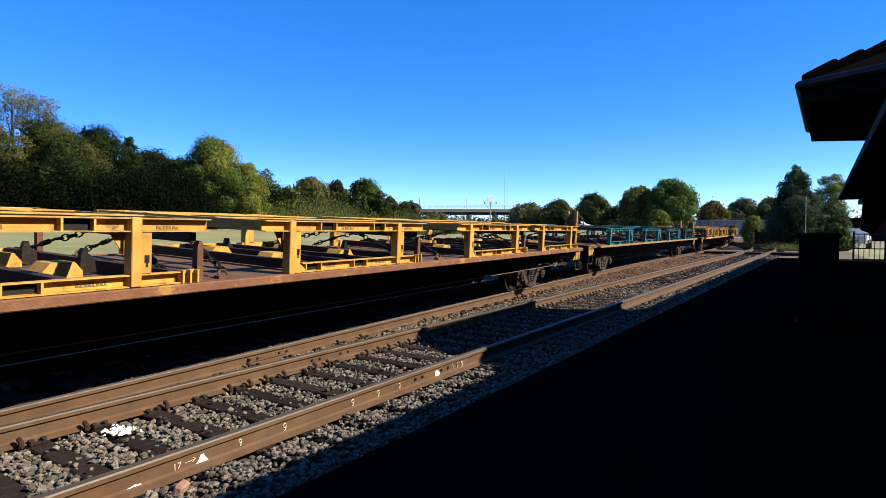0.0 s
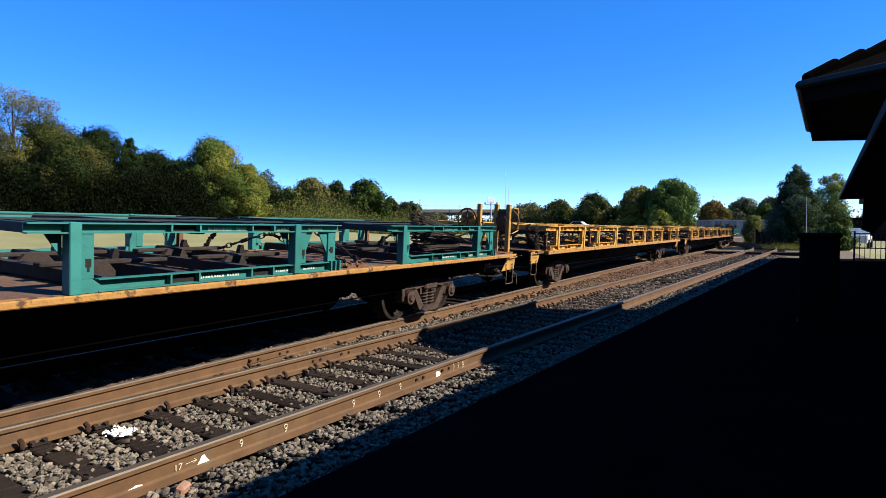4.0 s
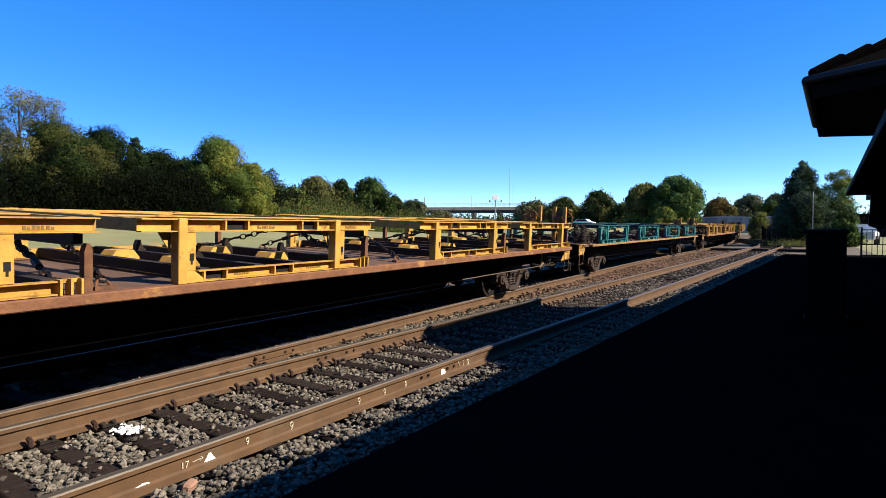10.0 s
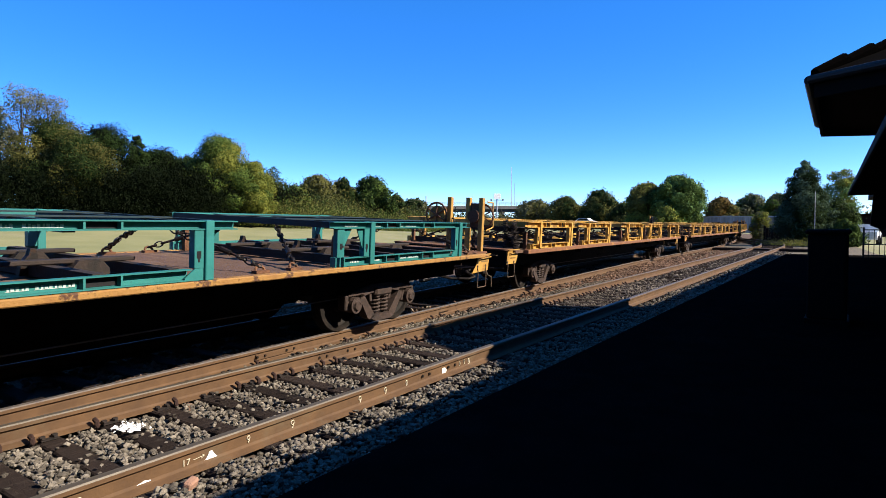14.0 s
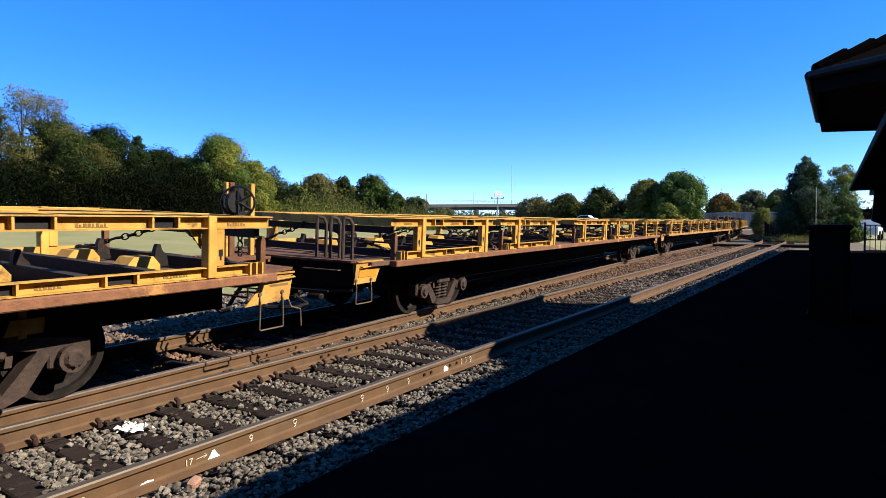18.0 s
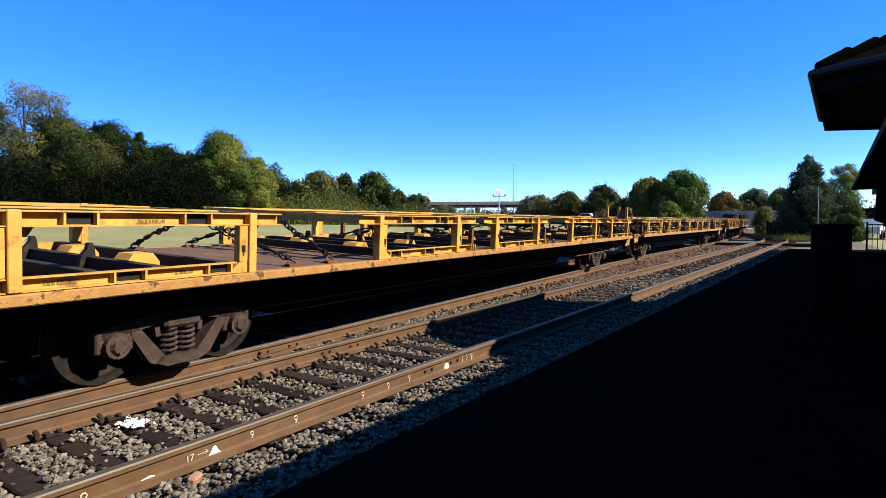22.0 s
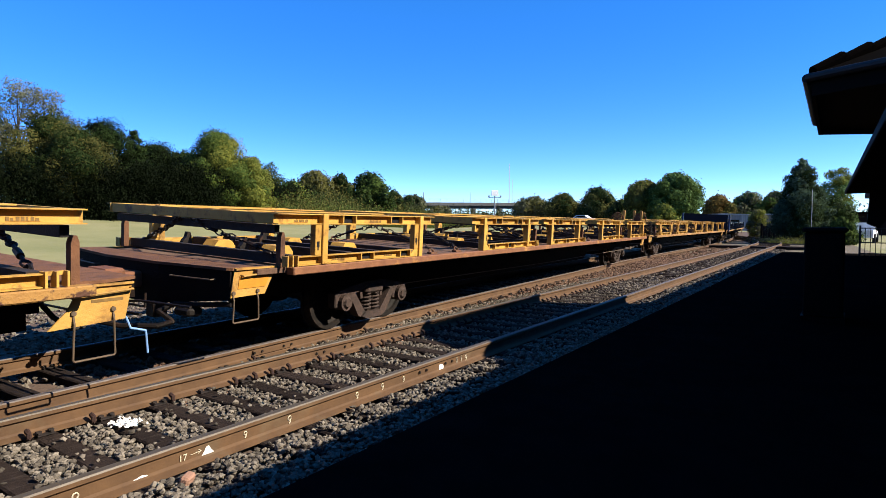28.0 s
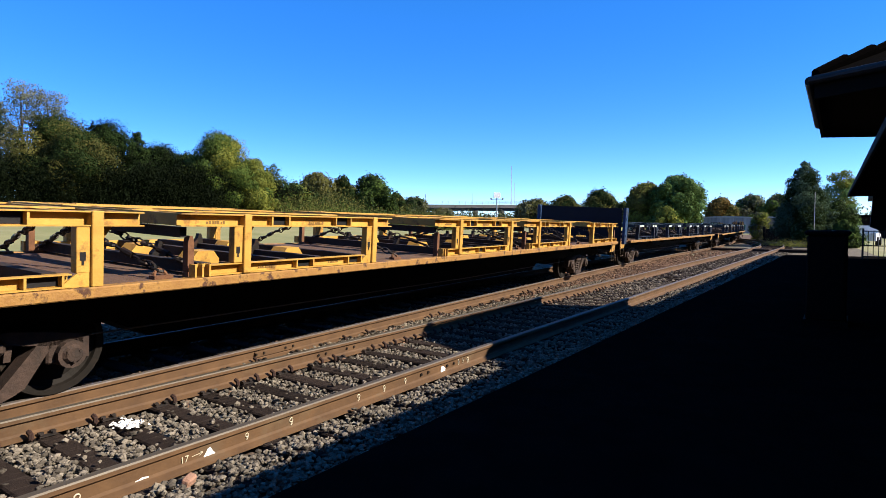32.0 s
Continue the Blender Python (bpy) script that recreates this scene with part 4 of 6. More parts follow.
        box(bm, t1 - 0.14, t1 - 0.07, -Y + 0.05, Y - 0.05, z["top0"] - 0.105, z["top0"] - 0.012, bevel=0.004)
        add("hanging_beam", bm, M_TRUCK, "rusty beam under the rack's end, shade put into its colour")
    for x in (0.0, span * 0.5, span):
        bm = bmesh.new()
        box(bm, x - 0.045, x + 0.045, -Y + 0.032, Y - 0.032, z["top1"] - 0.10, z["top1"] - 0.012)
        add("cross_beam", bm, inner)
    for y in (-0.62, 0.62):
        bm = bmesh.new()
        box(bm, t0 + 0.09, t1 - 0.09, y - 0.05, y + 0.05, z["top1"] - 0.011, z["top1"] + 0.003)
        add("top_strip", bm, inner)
    for x in (0.30, 0.95, span - 0.55, span + 0.4):
        bm = bmesh.new()
        box(bm, x - 0.05, x + 0.05, -Y + 0.016, Y - 0.016, 0.014, 0.12)
        # dark brown in place of the rack's paint puts the shade into colour
        add("floor_beam", bm, M_TRUCK, "floor beam, its shaded side painted dark brown")
    for x in (0.62, span - 0.15):
        for y in (-0.62, 0.45):
            if long_end:
                bm = bmesh.new()
                box(bm, x - 0.45, x + 0.75, y - 0.06, y + 0.06, 0.125, 0.165, bevel=0.008)
                add("long_beam", bm, M_TRUCK, "dark brown lengthwise beam")
            bm = bmesh.new()
            prism(bm, [(x - 0.17, 0.016), (x - 0.17, 0.07), (x - 0.10, 0.155), (x + 0.10, 0.155), (x + 0.17, 0.07), (x + 0.17, 0.016)], "y", y - 0.12, y + 0.12)
            # long racks: the shade inside is put into the blocks' dark brown
            add("cradle_block", bm, M_TRUCK if long_end else paint)
            bm = bmesh.new()
            e = x + 0.34
            prism(bm, [(e - 0.05, 0.016), (e - 0.035, 0.20), (e - 0.015, 0.25), (e + 0.02, 0.25), (e + 0.035, 0.19), (e + 0.09, 0.13), (e + 0.11, 0.016)], "y", y + 0.16, y + 0.22)
            add("cradle_bracket", bm, M_CHAIN, "dark upright locating bracket")
    for x, count, zz in bars:                  # stencilled lettering too worn to read: plain short bars
        bm = bmesh.new()
        comb = [(x, zz), (x + 0.031 * count, zz)]
        for k in reversed(range(count)):
            u, top = x + 0.031 * k, zz + 0.031 - 0.008 * (k % 5 == 1)
            w = 0.022 - 0.007 * (k % 3 == 1)
            comb += [(u + w, zz + 0.004), (u + w, top), (u, top), (u, zz + 0.004)]
        prism(bm, comb[:-1], "y", -Y - 0.0035, -Y - 0.0005)
        add("stencil_bar", bm, stencil)
    if turned:
        for ob in made:
            ob.data.transform(Matrix.Diagonal((-1, 1, 1, 1)))
            ob.data.flip_normals()
    return rk


def tie_down(parent, x, y, px, py, pz, r):
    """Chain and turnbuckle from a D-ring on the deck to a rack's frame."""
    bm = bmesh.new()
    H = DECK
    m = Matrix.Translation((x, y, H + 0.02)) @ Matrix.Rotation(radians(70), 4, "X")
    torus(bm, m, 0.06, 0.016, n=12, k=6)
    box(bm, x - 0.09, x + 0.09, y - 0.05, y + 0.03, H, H + 0.03)
    part("lashing_ring", bm, M_RUST, parent, "rusty deck lashing ring")
    bm = bmesh.new()
    a, b = Vector((x, y, H + 0.07)), Vector((px, py, H + pz))
    c = a.lerp(b, 0.14 + 0.1 * r.random())
    d = c.lerp(b, 0.30)
    chain(bm, a, c, 0.0)
    rod(bm, c, d, 0.015, n=6)
    rod(bm, c.lerp(d, 0.3), c.lerp(d, 0.7), 0.030, n=8)
    chain(bm, d, b, 0.03)
    part("tie_down_chain", bm, M_CHAIN, parent, "dark oily chain with a turnbuckle")


def rods_heap():
    """A heap of bent brown tie rods stacked on the deck, ends hooked up at one side."""
    hp = empty("rod_heap", "heap of rusty brown bent tie rods stacked on the deck", "tie rods")
    r = random.Random(21)
    for k in range(50):
        bm = bmesh.new()
        row, col = k // 2, k % 2
        z = 0.016 + 0.0232 * row + 0.007 * col
        y0 = -1.26 + 0.27 * col + r.uniform(-0.03, 0.03)
        dx = 0.19 - 0.005 * row + 0.13 * col + r.uniform(-0.028, 0.028)
        zr = 0.016 + z * 0.55 + r.uniform(-0.014, 0.018)
        droop = r.uniform(-0.006, 0.010)
        hook = r.uniform(0.015, 0.04)
        pts = [(dx + 0.01, y0 - 0.08 - hook, z + 0.012 + hook * 0.5), (dx - 0.03, y0 - 0.07, z + 0.006), (dx - 0.02, y0 - 0.01, z), (dx + 0.06, y0 + 0.01, z + droop * 0.4), (dx + 0.62, y0 + 0.03 + r.uniform(-0.02, 0.02), (z + zr) / 2 + droop + 0.012), (1.42 + r.uniform(-0.16, 0.12), y0 + r.uniform(0.0, 0.14), zr)]
        tube(bm, pts, 0.0105, n=5)
        part("tie_rod", bm, M_TRUCK, hp)
    return hp


MOVERS = []          # (object, car index, pose on the car)
YELLOW_CAR = build_car(M_YELLOW_B, M_SILL_Y, "long chipped yellow flat car carrying chained steel racks", False)
YELLOW_BRAKE = build_car(M_YELLOW_B, M_SILL, "long rust-brown flat car with a tall yellow brake stand", "rod")
SINGLE_BRAKE = build_car(M_YELLOW_B, M_SILL, "long rust-brown flat car with one narrow yellow brake post", "single")
TEAL_CAR = build_car(M_YELLOW_B, M_SILL_Y, "flat car with chipped yellow sill, carrying teal racks", True, True)
PLAN = [  # car: kind, racks' leading ends, rack colour, heap of rods in front
    ("single", "yellow", 0), ("teal", "teal", 0), ("plain", "yellow", 1), ("brake", "yellow", 0), ("teal", "teal", 1), ("plain", "yellow", 1),
    ("plain", "yellow", 2), ("brake", "yellow", 0), ("plain", "yellow", 1), ("brake", "yellow", 0), ("plain", "yellow", 1), ("bulkhead", "navy", 0),
    ("plain", "navy", 0), ("teal", "teal", 0), ("plain", "yellow", 0), ("brake", "yellow", 0)]
# racks on a car: where the free post stands, and whether the rack is turned
LOAD_A = [(3.77, 1), (7.28, 1), (11.68, 1), (15.25, 1), (17.33, 0)]
LOAD_B = [(3.58, 1), (5.70, 0), (9.20, 0), (13.56, 0), (17.34, 0)]
LOAD_0 = [(3.20, 1), (5.31, 0), (9.15, 0), (13.42, 0), (17.02, 0)]
LOAD_C = [(2.05, 0), (6.95, 0), (11.71, 0), (16.15, 0)]
LOAD_D = [(4.82, 1), (9.65, 1), (14.36, 1), (19.13, 1)]
LOADS = [LOAD_0, LOAD_C, LOAD_A, LOAD_B, LOAD_D, LOAD_A, LOAD_A, LOAD_B, LOAD_A, LOAD_B, LOAD_A, LOAD_C, LOAD_C, LOAD_C, LOAD_A, LOAD_B, LOAD_A, LOAD_B]
SPAN = {"yellow": 2.06, "teal": 2.33, "navy": 2.33}
TEAL_LIKE = ("teal", "navy")                  # these racks have one more slotted plate past the far post
PAINT = {"yellow": (M_YELLOW, M_STENCIL, "yellow steel shipping rack with chipped paint and slotted posts"),
         "teal": (M_TEAL, M_STENCIL_W, "teal green steel shipping rack with white stencilled bars"),
         "navy": (M_NAVY_RACK, M_STENCIL_W, "dark blue steel shipping rack with pale upper panels")}
STENCILS = {"yellow": [(0.90, 8, 0.484), (2.28, 7, 0.484), (1.62, 8, 0.034), (0.62, 6, 0.034)],
            "teal": [(2.56, 8, 0.483), (2.08, 6, 0.483), (1.22, 9, 0.483), (1.55, 4, 0.483), (1.14, 9, 0.036), (1.45, 5, 0.036), (2.08, 8, 0.036), (2.50, 6, 0.036)],
            "navy": [(1.22, 9, 0.483), (2.2, 8, 0.483)]}
RACKS = {(c, k): build_rack(SPAN[c], k, PAINT[c][0], PAINT[c][2], PAINT[c][1], STENCILS[c], c in TEAL_LIKE) for c in SPAN for k in (0, 1) if not (c == "navy" and k)}
for y in (-1, 1):                              # pale panels on the blue racks' upper rails
    for x, w in ((0.10, 0.56), (2.04, 0.62)):
        bm = bmesh.new()
        box(bm, x, x + w, min(y * 1.548, y * 1.556), max(y * 1.548, y * 1.556), 0.470, 0.538)
        part("pale_panel", bm, M_STENCIL_W, RACKS["navy", 0], "pale panel on the upper rail")
CARS = {"plain": YELLOW_CAR, "brake": YELLOW_BRAKE, "single": SINGLE_BRAKE, "teal": TEAL_CAR, "bulkhead": YELLOW_CAR}
used = set()


def take(ob):
    """The first use takes the original itself, later ones a copy."""
    if ob.name in used:
        return copy_thing(ob, Matrix.Identity(4))
    used.add(ob.name)
    return ob


HEAP = rods_heap()
lash = random.Random(4)
bodies = [take(CARS[row[0]]) for row in PLAN]
for i, (kind, colour, heap) in enumerate(PLAN):
    car = bodies[i]
    for k, (p, turned) in enumerate(LOADS[i]):
        rk = take(RACKS[colour, turned])
        MOVERS.append((rk, i, Matrix.Translation((p, 0, DECK + 0.006))))
        w = -1 if turned else 1
        far_end = p + w * (SPAN[colour] + 0.55)
        for y in (-1, 1):
            tie_down(car, p - w * (0.66 + lash.uniform(-0.08, 0.12)), y * 1.36, p - w * 0.42, y * 0.12, 0.50, lash)
            if colour == "yellow":
                tie_down(car, far_end - w * (0.14 + lash.uniform(-0.06, 0.06)), y * 1.40, far_end + w * 0.14, y * 0.10, 0.48, lash)
            else:
                tie_down(car, far_end + w * (0.55 + lash.uniform(-0.1, 0.1)), y * 1.36, far_end - w * 0.05, y * 0.35, 0.48, lash)
        for y in (-1.42, 1.42):
            bm = bmesh.new()
            x = far_end + (0.14 if w > 0 else -0.01)
            if 0.2 < x < CAR_LEN - 0.2:
                prism(bm, [(x - 0.033, DECK), (x + 0.033, DECK), (x + 0.03, DECK + 0.33), (x + 0.012, DECK + 0.38), (x - 0.015, DECK + 0.38), (x - 0.033, DECK + 0.32)], "y", y - 0.035, y + 0.035)
                part("stake", bm, M_RUST, car, "rusty pointed steel stake")
    for x in ([0.70] if heap == 1 else []) + ([16.9] if i in (1, 7) else []):
        MOVERS.append((take(HEAP), i, Matrix.Translation((x, 0, DECK + 0.13 if x > 9 else DECK + 0.004))))
    if heap == 2:
        for y in (-1.19, -0.96, -0.70):        # three bent straps stand on the end platform
            bm = bmesh.new()
            x, z = 0.44 + 0.08 * (y + 1.19), DECK + 0.022
            tube(bm, [(x + 0.05, y - 0.03, z), (x + 0.05, y - 0.03, z + 0.46), (x + 0.03, y, z + 0.53), (x - 0.02, y + 0.05, z + 0.545), (x - 0.03, y + 0.06, z + 0.50), (x - 0.03, y + 0.06, z)], 0.023)
            part("bent_rod", bm, M_CAST, car, "upright bent brown rod")
    if kind == "bulkhead":
        bm = bmesh.new()
        box(bm, 0.05, 0.13, -1.45, 1.45, DECK, DECK + 1.10)
        part("bulkhead", bm, M_NAVY_DARK, car, "blue steel end bulkhead, its unlit face painted dark")
        for y in (-1.56, 1.56):
            bm = bmesh.new()
            box(bm, 0.04, 0.30, y - 0.05, y + 0.05, DECK - 0.1, DECK + 1.12, bevel=0.01)
            for k in range(5):
                box(bm, 0.1, 0.26, y - 0.06, y + 0.06, DECK + 0.12 + 0.19 * k, DECK + 0.22 + 0.19 * k)
            part("bulkhead_post", bm, M_NAVY, car, "blue bulkhead corner post")
        tagged(car, "flat car with a tall dark blue end bulkhead and blue racks", "flat car")
    MOVERS.append((car, i, Matrix.Identity(4)))

for i, paint in ((5, M_SILL), (6, M_SILL), (7, M_SILL_Y)):      # three cars wear the other sill paint
    for o in bodies[i].children:
        if o.name.startswith("side_sill"):
            o.data = o.data.copy()
            o.data.materials[0] = paint
slim_brake_stand(bodies[5])
for i, tag in ((3, [(19.07, -0.36), (19.19, -0.36), (19.19, -0.49), (19.07, -0.49)]), (5, [(17.92, -0.21), (18.15, -0.21), (18.14, -0.33), (17.87, -0.33)])):
    bm = bmesh.new()
    prism(bm, [(x, DECK + z) for x, z in tag], "y", -1.20, -1.185)
    box(bm, 17.98 if i == 5 else 19.10, 18.03 if i == 5 else 19.14, -1.185, -1.16, DECK - 0.36, DECK - 0.07)
    part("tag_plate", bm, M_YELLOW_B, bodies[i], "small pale yellow tag plate under the sill")
for i in (6, 9):                              # two corner plates carry a fresh orange panel
    bm = bmesh.new()
    prism(bm, [(0.44, DECK - 0.06), (0.84, DECK - 0.065), (0.78, DECK - 0.19), (0.42, DECK - 0.19)], "y", -1.399, -1.393)
    part("orange_panel", bm, M_ORANGE, bodies[i], "fresh orange-yellow panel")
for o in bodies[8].children:                  # one lever was painted pale blue
    if o.name.startswith("cut_lever"):
        o.data = o.data.copy()
        o.data.materials[0] = M_HOSE_BLUE
        tagged(o, "pale blue bent uncoupling lever")


# ---------------------------------------------------------------- the depot
def depot():
    dp = empty("depot", "low brick station with wide eaves and clay tile roof, shade painted in", "station building", Matrix.Rotation(SIDE_TURN + radians(0.65), 4, "Z"))
    # axes here: x along the siding, y to its left
    x0 = -13.0
    bm = bmesh.new()
    box(bm, x0 + 1.5, 35.0, -9.2, -3.0, 0.05, 3.4)
    part("wall", bm, M_BRICK, dp, "dark brick wall")
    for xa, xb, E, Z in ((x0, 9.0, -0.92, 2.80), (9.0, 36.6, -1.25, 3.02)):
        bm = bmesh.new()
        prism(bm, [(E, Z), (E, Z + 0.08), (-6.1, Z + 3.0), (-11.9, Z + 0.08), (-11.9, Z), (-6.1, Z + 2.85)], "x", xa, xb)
        part("roof", bm, M_TILE, dp, "clay tile roof, near black with painted shade")
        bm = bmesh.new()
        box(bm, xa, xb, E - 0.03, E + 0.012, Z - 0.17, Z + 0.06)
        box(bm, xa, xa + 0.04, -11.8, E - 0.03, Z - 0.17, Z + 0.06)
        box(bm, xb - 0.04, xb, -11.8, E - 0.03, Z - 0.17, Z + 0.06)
        part("fascia", bm, M_BLACK, dp, "fascia board with shade painted in")
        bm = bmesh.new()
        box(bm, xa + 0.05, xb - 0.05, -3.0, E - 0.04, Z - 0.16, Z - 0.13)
        part("soffit", bm, M_BLACK, dp, "boarded soffit darkened with painted shade")
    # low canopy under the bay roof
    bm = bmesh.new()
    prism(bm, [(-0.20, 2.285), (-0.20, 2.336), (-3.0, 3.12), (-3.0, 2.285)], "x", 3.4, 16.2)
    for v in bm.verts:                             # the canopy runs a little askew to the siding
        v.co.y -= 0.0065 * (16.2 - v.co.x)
    part("canopy", bm, M_TILE, dp, "low canopy roof, near black with painted shade")
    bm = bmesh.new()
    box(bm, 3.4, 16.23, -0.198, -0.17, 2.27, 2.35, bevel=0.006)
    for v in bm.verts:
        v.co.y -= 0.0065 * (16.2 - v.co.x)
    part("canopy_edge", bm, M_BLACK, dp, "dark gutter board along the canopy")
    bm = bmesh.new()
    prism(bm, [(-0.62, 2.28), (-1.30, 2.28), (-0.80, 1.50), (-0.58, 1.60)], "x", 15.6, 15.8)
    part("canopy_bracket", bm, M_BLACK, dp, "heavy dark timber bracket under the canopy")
    # bay with slanting ends and its own higher hipped roof
    a, b, L, zb = 8.55, 12.35, 0.27, 3.42
    back, cut = -3.0, 1.65
    plan = [(a - cut, back), (a, L), (b, L), (b + cut, back)]
    bm = bmesh.new()
    prism(bm, [(a + 0.2, -3.4), (a + 0.9, -1.0), (b - 0.9, -1.0), (b - 0.2, -3.4)], "z", 0.05, zb + 0.1)
    part("bay_wall", bm, M_BRICK, dp, "dark brick bay wall")
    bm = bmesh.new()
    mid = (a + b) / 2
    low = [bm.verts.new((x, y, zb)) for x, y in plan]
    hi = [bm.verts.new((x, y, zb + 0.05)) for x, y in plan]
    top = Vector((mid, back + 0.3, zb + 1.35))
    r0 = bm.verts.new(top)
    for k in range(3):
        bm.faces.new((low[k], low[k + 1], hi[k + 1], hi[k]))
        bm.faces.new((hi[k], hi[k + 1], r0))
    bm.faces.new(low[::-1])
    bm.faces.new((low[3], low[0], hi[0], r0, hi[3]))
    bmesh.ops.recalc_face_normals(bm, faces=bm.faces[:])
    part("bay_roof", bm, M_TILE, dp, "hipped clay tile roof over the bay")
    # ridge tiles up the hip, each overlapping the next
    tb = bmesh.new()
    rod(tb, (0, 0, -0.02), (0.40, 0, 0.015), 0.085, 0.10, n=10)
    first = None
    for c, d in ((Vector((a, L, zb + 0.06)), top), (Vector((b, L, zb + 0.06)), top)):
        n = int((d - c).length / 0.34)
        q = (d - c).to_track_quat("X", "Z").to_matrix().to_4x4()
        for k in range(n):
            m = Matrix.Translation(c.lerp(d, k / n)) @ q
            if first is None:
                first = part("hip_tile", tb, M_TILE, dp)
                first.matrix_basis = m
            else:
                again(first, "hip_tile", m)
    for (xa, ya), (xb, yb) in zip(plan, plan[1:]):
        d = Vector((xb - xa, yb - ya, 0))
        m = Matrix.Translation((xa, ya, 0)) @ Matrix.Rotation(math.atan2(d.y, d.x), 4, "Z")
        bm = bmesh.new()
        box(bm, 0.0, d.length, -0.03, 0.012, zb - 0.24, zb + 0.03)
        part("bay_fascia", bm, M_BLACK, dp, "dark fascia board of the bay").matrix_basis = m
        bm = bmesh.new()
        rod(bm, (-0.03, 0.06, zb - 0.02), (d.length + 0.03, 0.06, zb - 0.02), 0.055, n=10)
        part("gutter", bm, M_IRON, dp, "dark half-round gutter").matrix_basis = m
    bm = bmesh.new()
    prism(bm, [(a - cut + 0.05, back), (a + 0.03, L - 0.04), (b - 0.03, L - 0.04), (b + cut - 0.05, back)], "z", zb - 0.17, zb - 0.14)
    part("bay_soffit", bm, M_BLACK, dp, "boarded soffit darkened with painted shade")
    return dp


depot()


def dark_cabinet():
    ob = empty("cabinet", "tall timber cabinet on the platform, the shade put into its colour", "cabinet", Matrix.Translation((11.3, -0.47, 0.05)) @ Matrix.Rotation(SIDE_TURN, 4, "Z"))
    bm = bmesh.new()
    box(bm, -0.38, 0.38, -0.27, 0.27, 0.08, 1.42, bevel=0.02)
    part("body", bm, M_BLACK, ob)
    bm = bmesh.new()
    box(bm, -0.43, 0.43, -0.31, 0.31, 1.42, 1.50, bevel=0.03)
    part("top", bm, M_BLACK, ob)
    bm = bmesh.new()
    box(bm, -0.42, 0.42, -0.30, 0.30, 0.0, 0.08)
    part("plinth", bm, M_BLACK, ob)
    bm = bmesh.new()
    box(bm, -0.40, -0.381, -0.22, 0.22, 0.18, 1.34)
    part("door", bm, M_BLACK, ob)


dark_cabinet()

# ---------------------------------------------------------------- trees and distance
HEAD = radians(30.51)


def place(bearing, dist, z=None):
    """A spot by its bearing in degrees right of the camera's line and its distance ahead."""
    a = HEAD - radians(bearing)
    d = dist / math.cos(radians(bearing))
    x, y = d * math.cos(a), d * math.sin(a)
    return Vector((x, y, ground_height(x, y) if z is None else z))


def crown_mesh(name, r, h0, h1, width, leaf, mats, parent, shape, count):
    """A crown of leafy lobes: leaves lie over uneven lumps gathered round the limbs, loose sprigs stand out, and gaps stay between the lumps."""
    H, R = h1 - h0, 0.5 * width
    lobes = []                                     # centre, radii
    if shape == "cone":
        for k in range(34):
            u = (k + r.rand()) / 34
            q = R * (0.12 + 0.95 * (1 - u) ** 0.75) * (0.75 + 0.4 * r.rand())
            a = 2.4 * k + r.rand()
            w = q * 0.42 + 0.05 * R
            lobes.append((0.62 * q * math.cos(a), 0.62 * q * math.sin(a), h0 + H * (0.06 + 0.90 * u), w, w * 0.85))
    else:
        n = {"round": 26, "oval": 30, "bush": 16, "thin": 24}[shape]
        for k in range(n):
            u = (k + r.rand()) / n
            if shape == "bush":
                q = math.sqrt(max(0.05, 1 - u * u))
            elif shape == "thin":
                q = 0.35 + 0.65 * math.sin(math.pi * (0.2 + 0.7 * u))
            else:
                q = math.sin(math.pi * min(0.97, 0.20 + 0.74 * u)) ** 0.75
            a = 2.4 * k + 0.8 * r.rand()
            w = R * ((0.30 + 0.14 * r.rand()) if shape == "thin" else (0.27 + 0.20 * r.rand()))
            d = max(0.0, R * q - 0.75 * w) * (0.45 + 0.65 * r.rand() ** 0.5)
            top = h0 + H * (0.05 + 0.92 * u)
            lobes.append((d * math.cos(a), d * math.sin(a), min(top, h1 - 0.5 * w), w, w * (0.65 + 0.35 * r.rand())))
    area = np.array([w * v for _, _, _, w, v in lobes])
    share = area / area.sum()
    centres, kinds, outs = [], [], []
    for (x, y, z, w, v), f in zip(lobes, share):
        m = max(12, int(count * f))
        n = r.normal(size=(m, 3))
        n /= np.linalg.norm(n, axis=1)[:, None] + 1e-9
        lump = 0.97 + 0.20 * np.sin(5.1 * n[:, 0] + 7 * z) * np.sin(4.3 * n[:, 1] + 5 * x) + 0.16 * np.sin(9.7 * n[:, 2] + 3 * y) * np.sin(8.1 * n[:, 0] + x)
        rad = lump * (1.04 - 0.38 * r.rand(m) ** 1.6)
        if shape == "thin":
            rad = 1.15 * r.rand(m) ** 0.4
        loose = r.rand(m) < 0.10
        rad = np.where(loose, rad * (1.0 + 0.32 * r.rand(m) ** 1.5), rad)
        centres.append(np.c_[x + w * rad * n[:, 0], y + w * rad * n[:, 1], z + v * rad * n[:, 2]])
        outs.append(n)
        tint = r.rand()
        kinds.append((r.rand(m) < (0.12 if tint < 0.6 else 0.8)).astype(int) * (len(mats) - 1))
    return leaves(name, r, np.concatenate(centres), np.concatenate(kinds), leaf, mats, parent, 0.6, 0.6, 0.0, np.concatenate(outs)), [l[:3] for l in lobes]


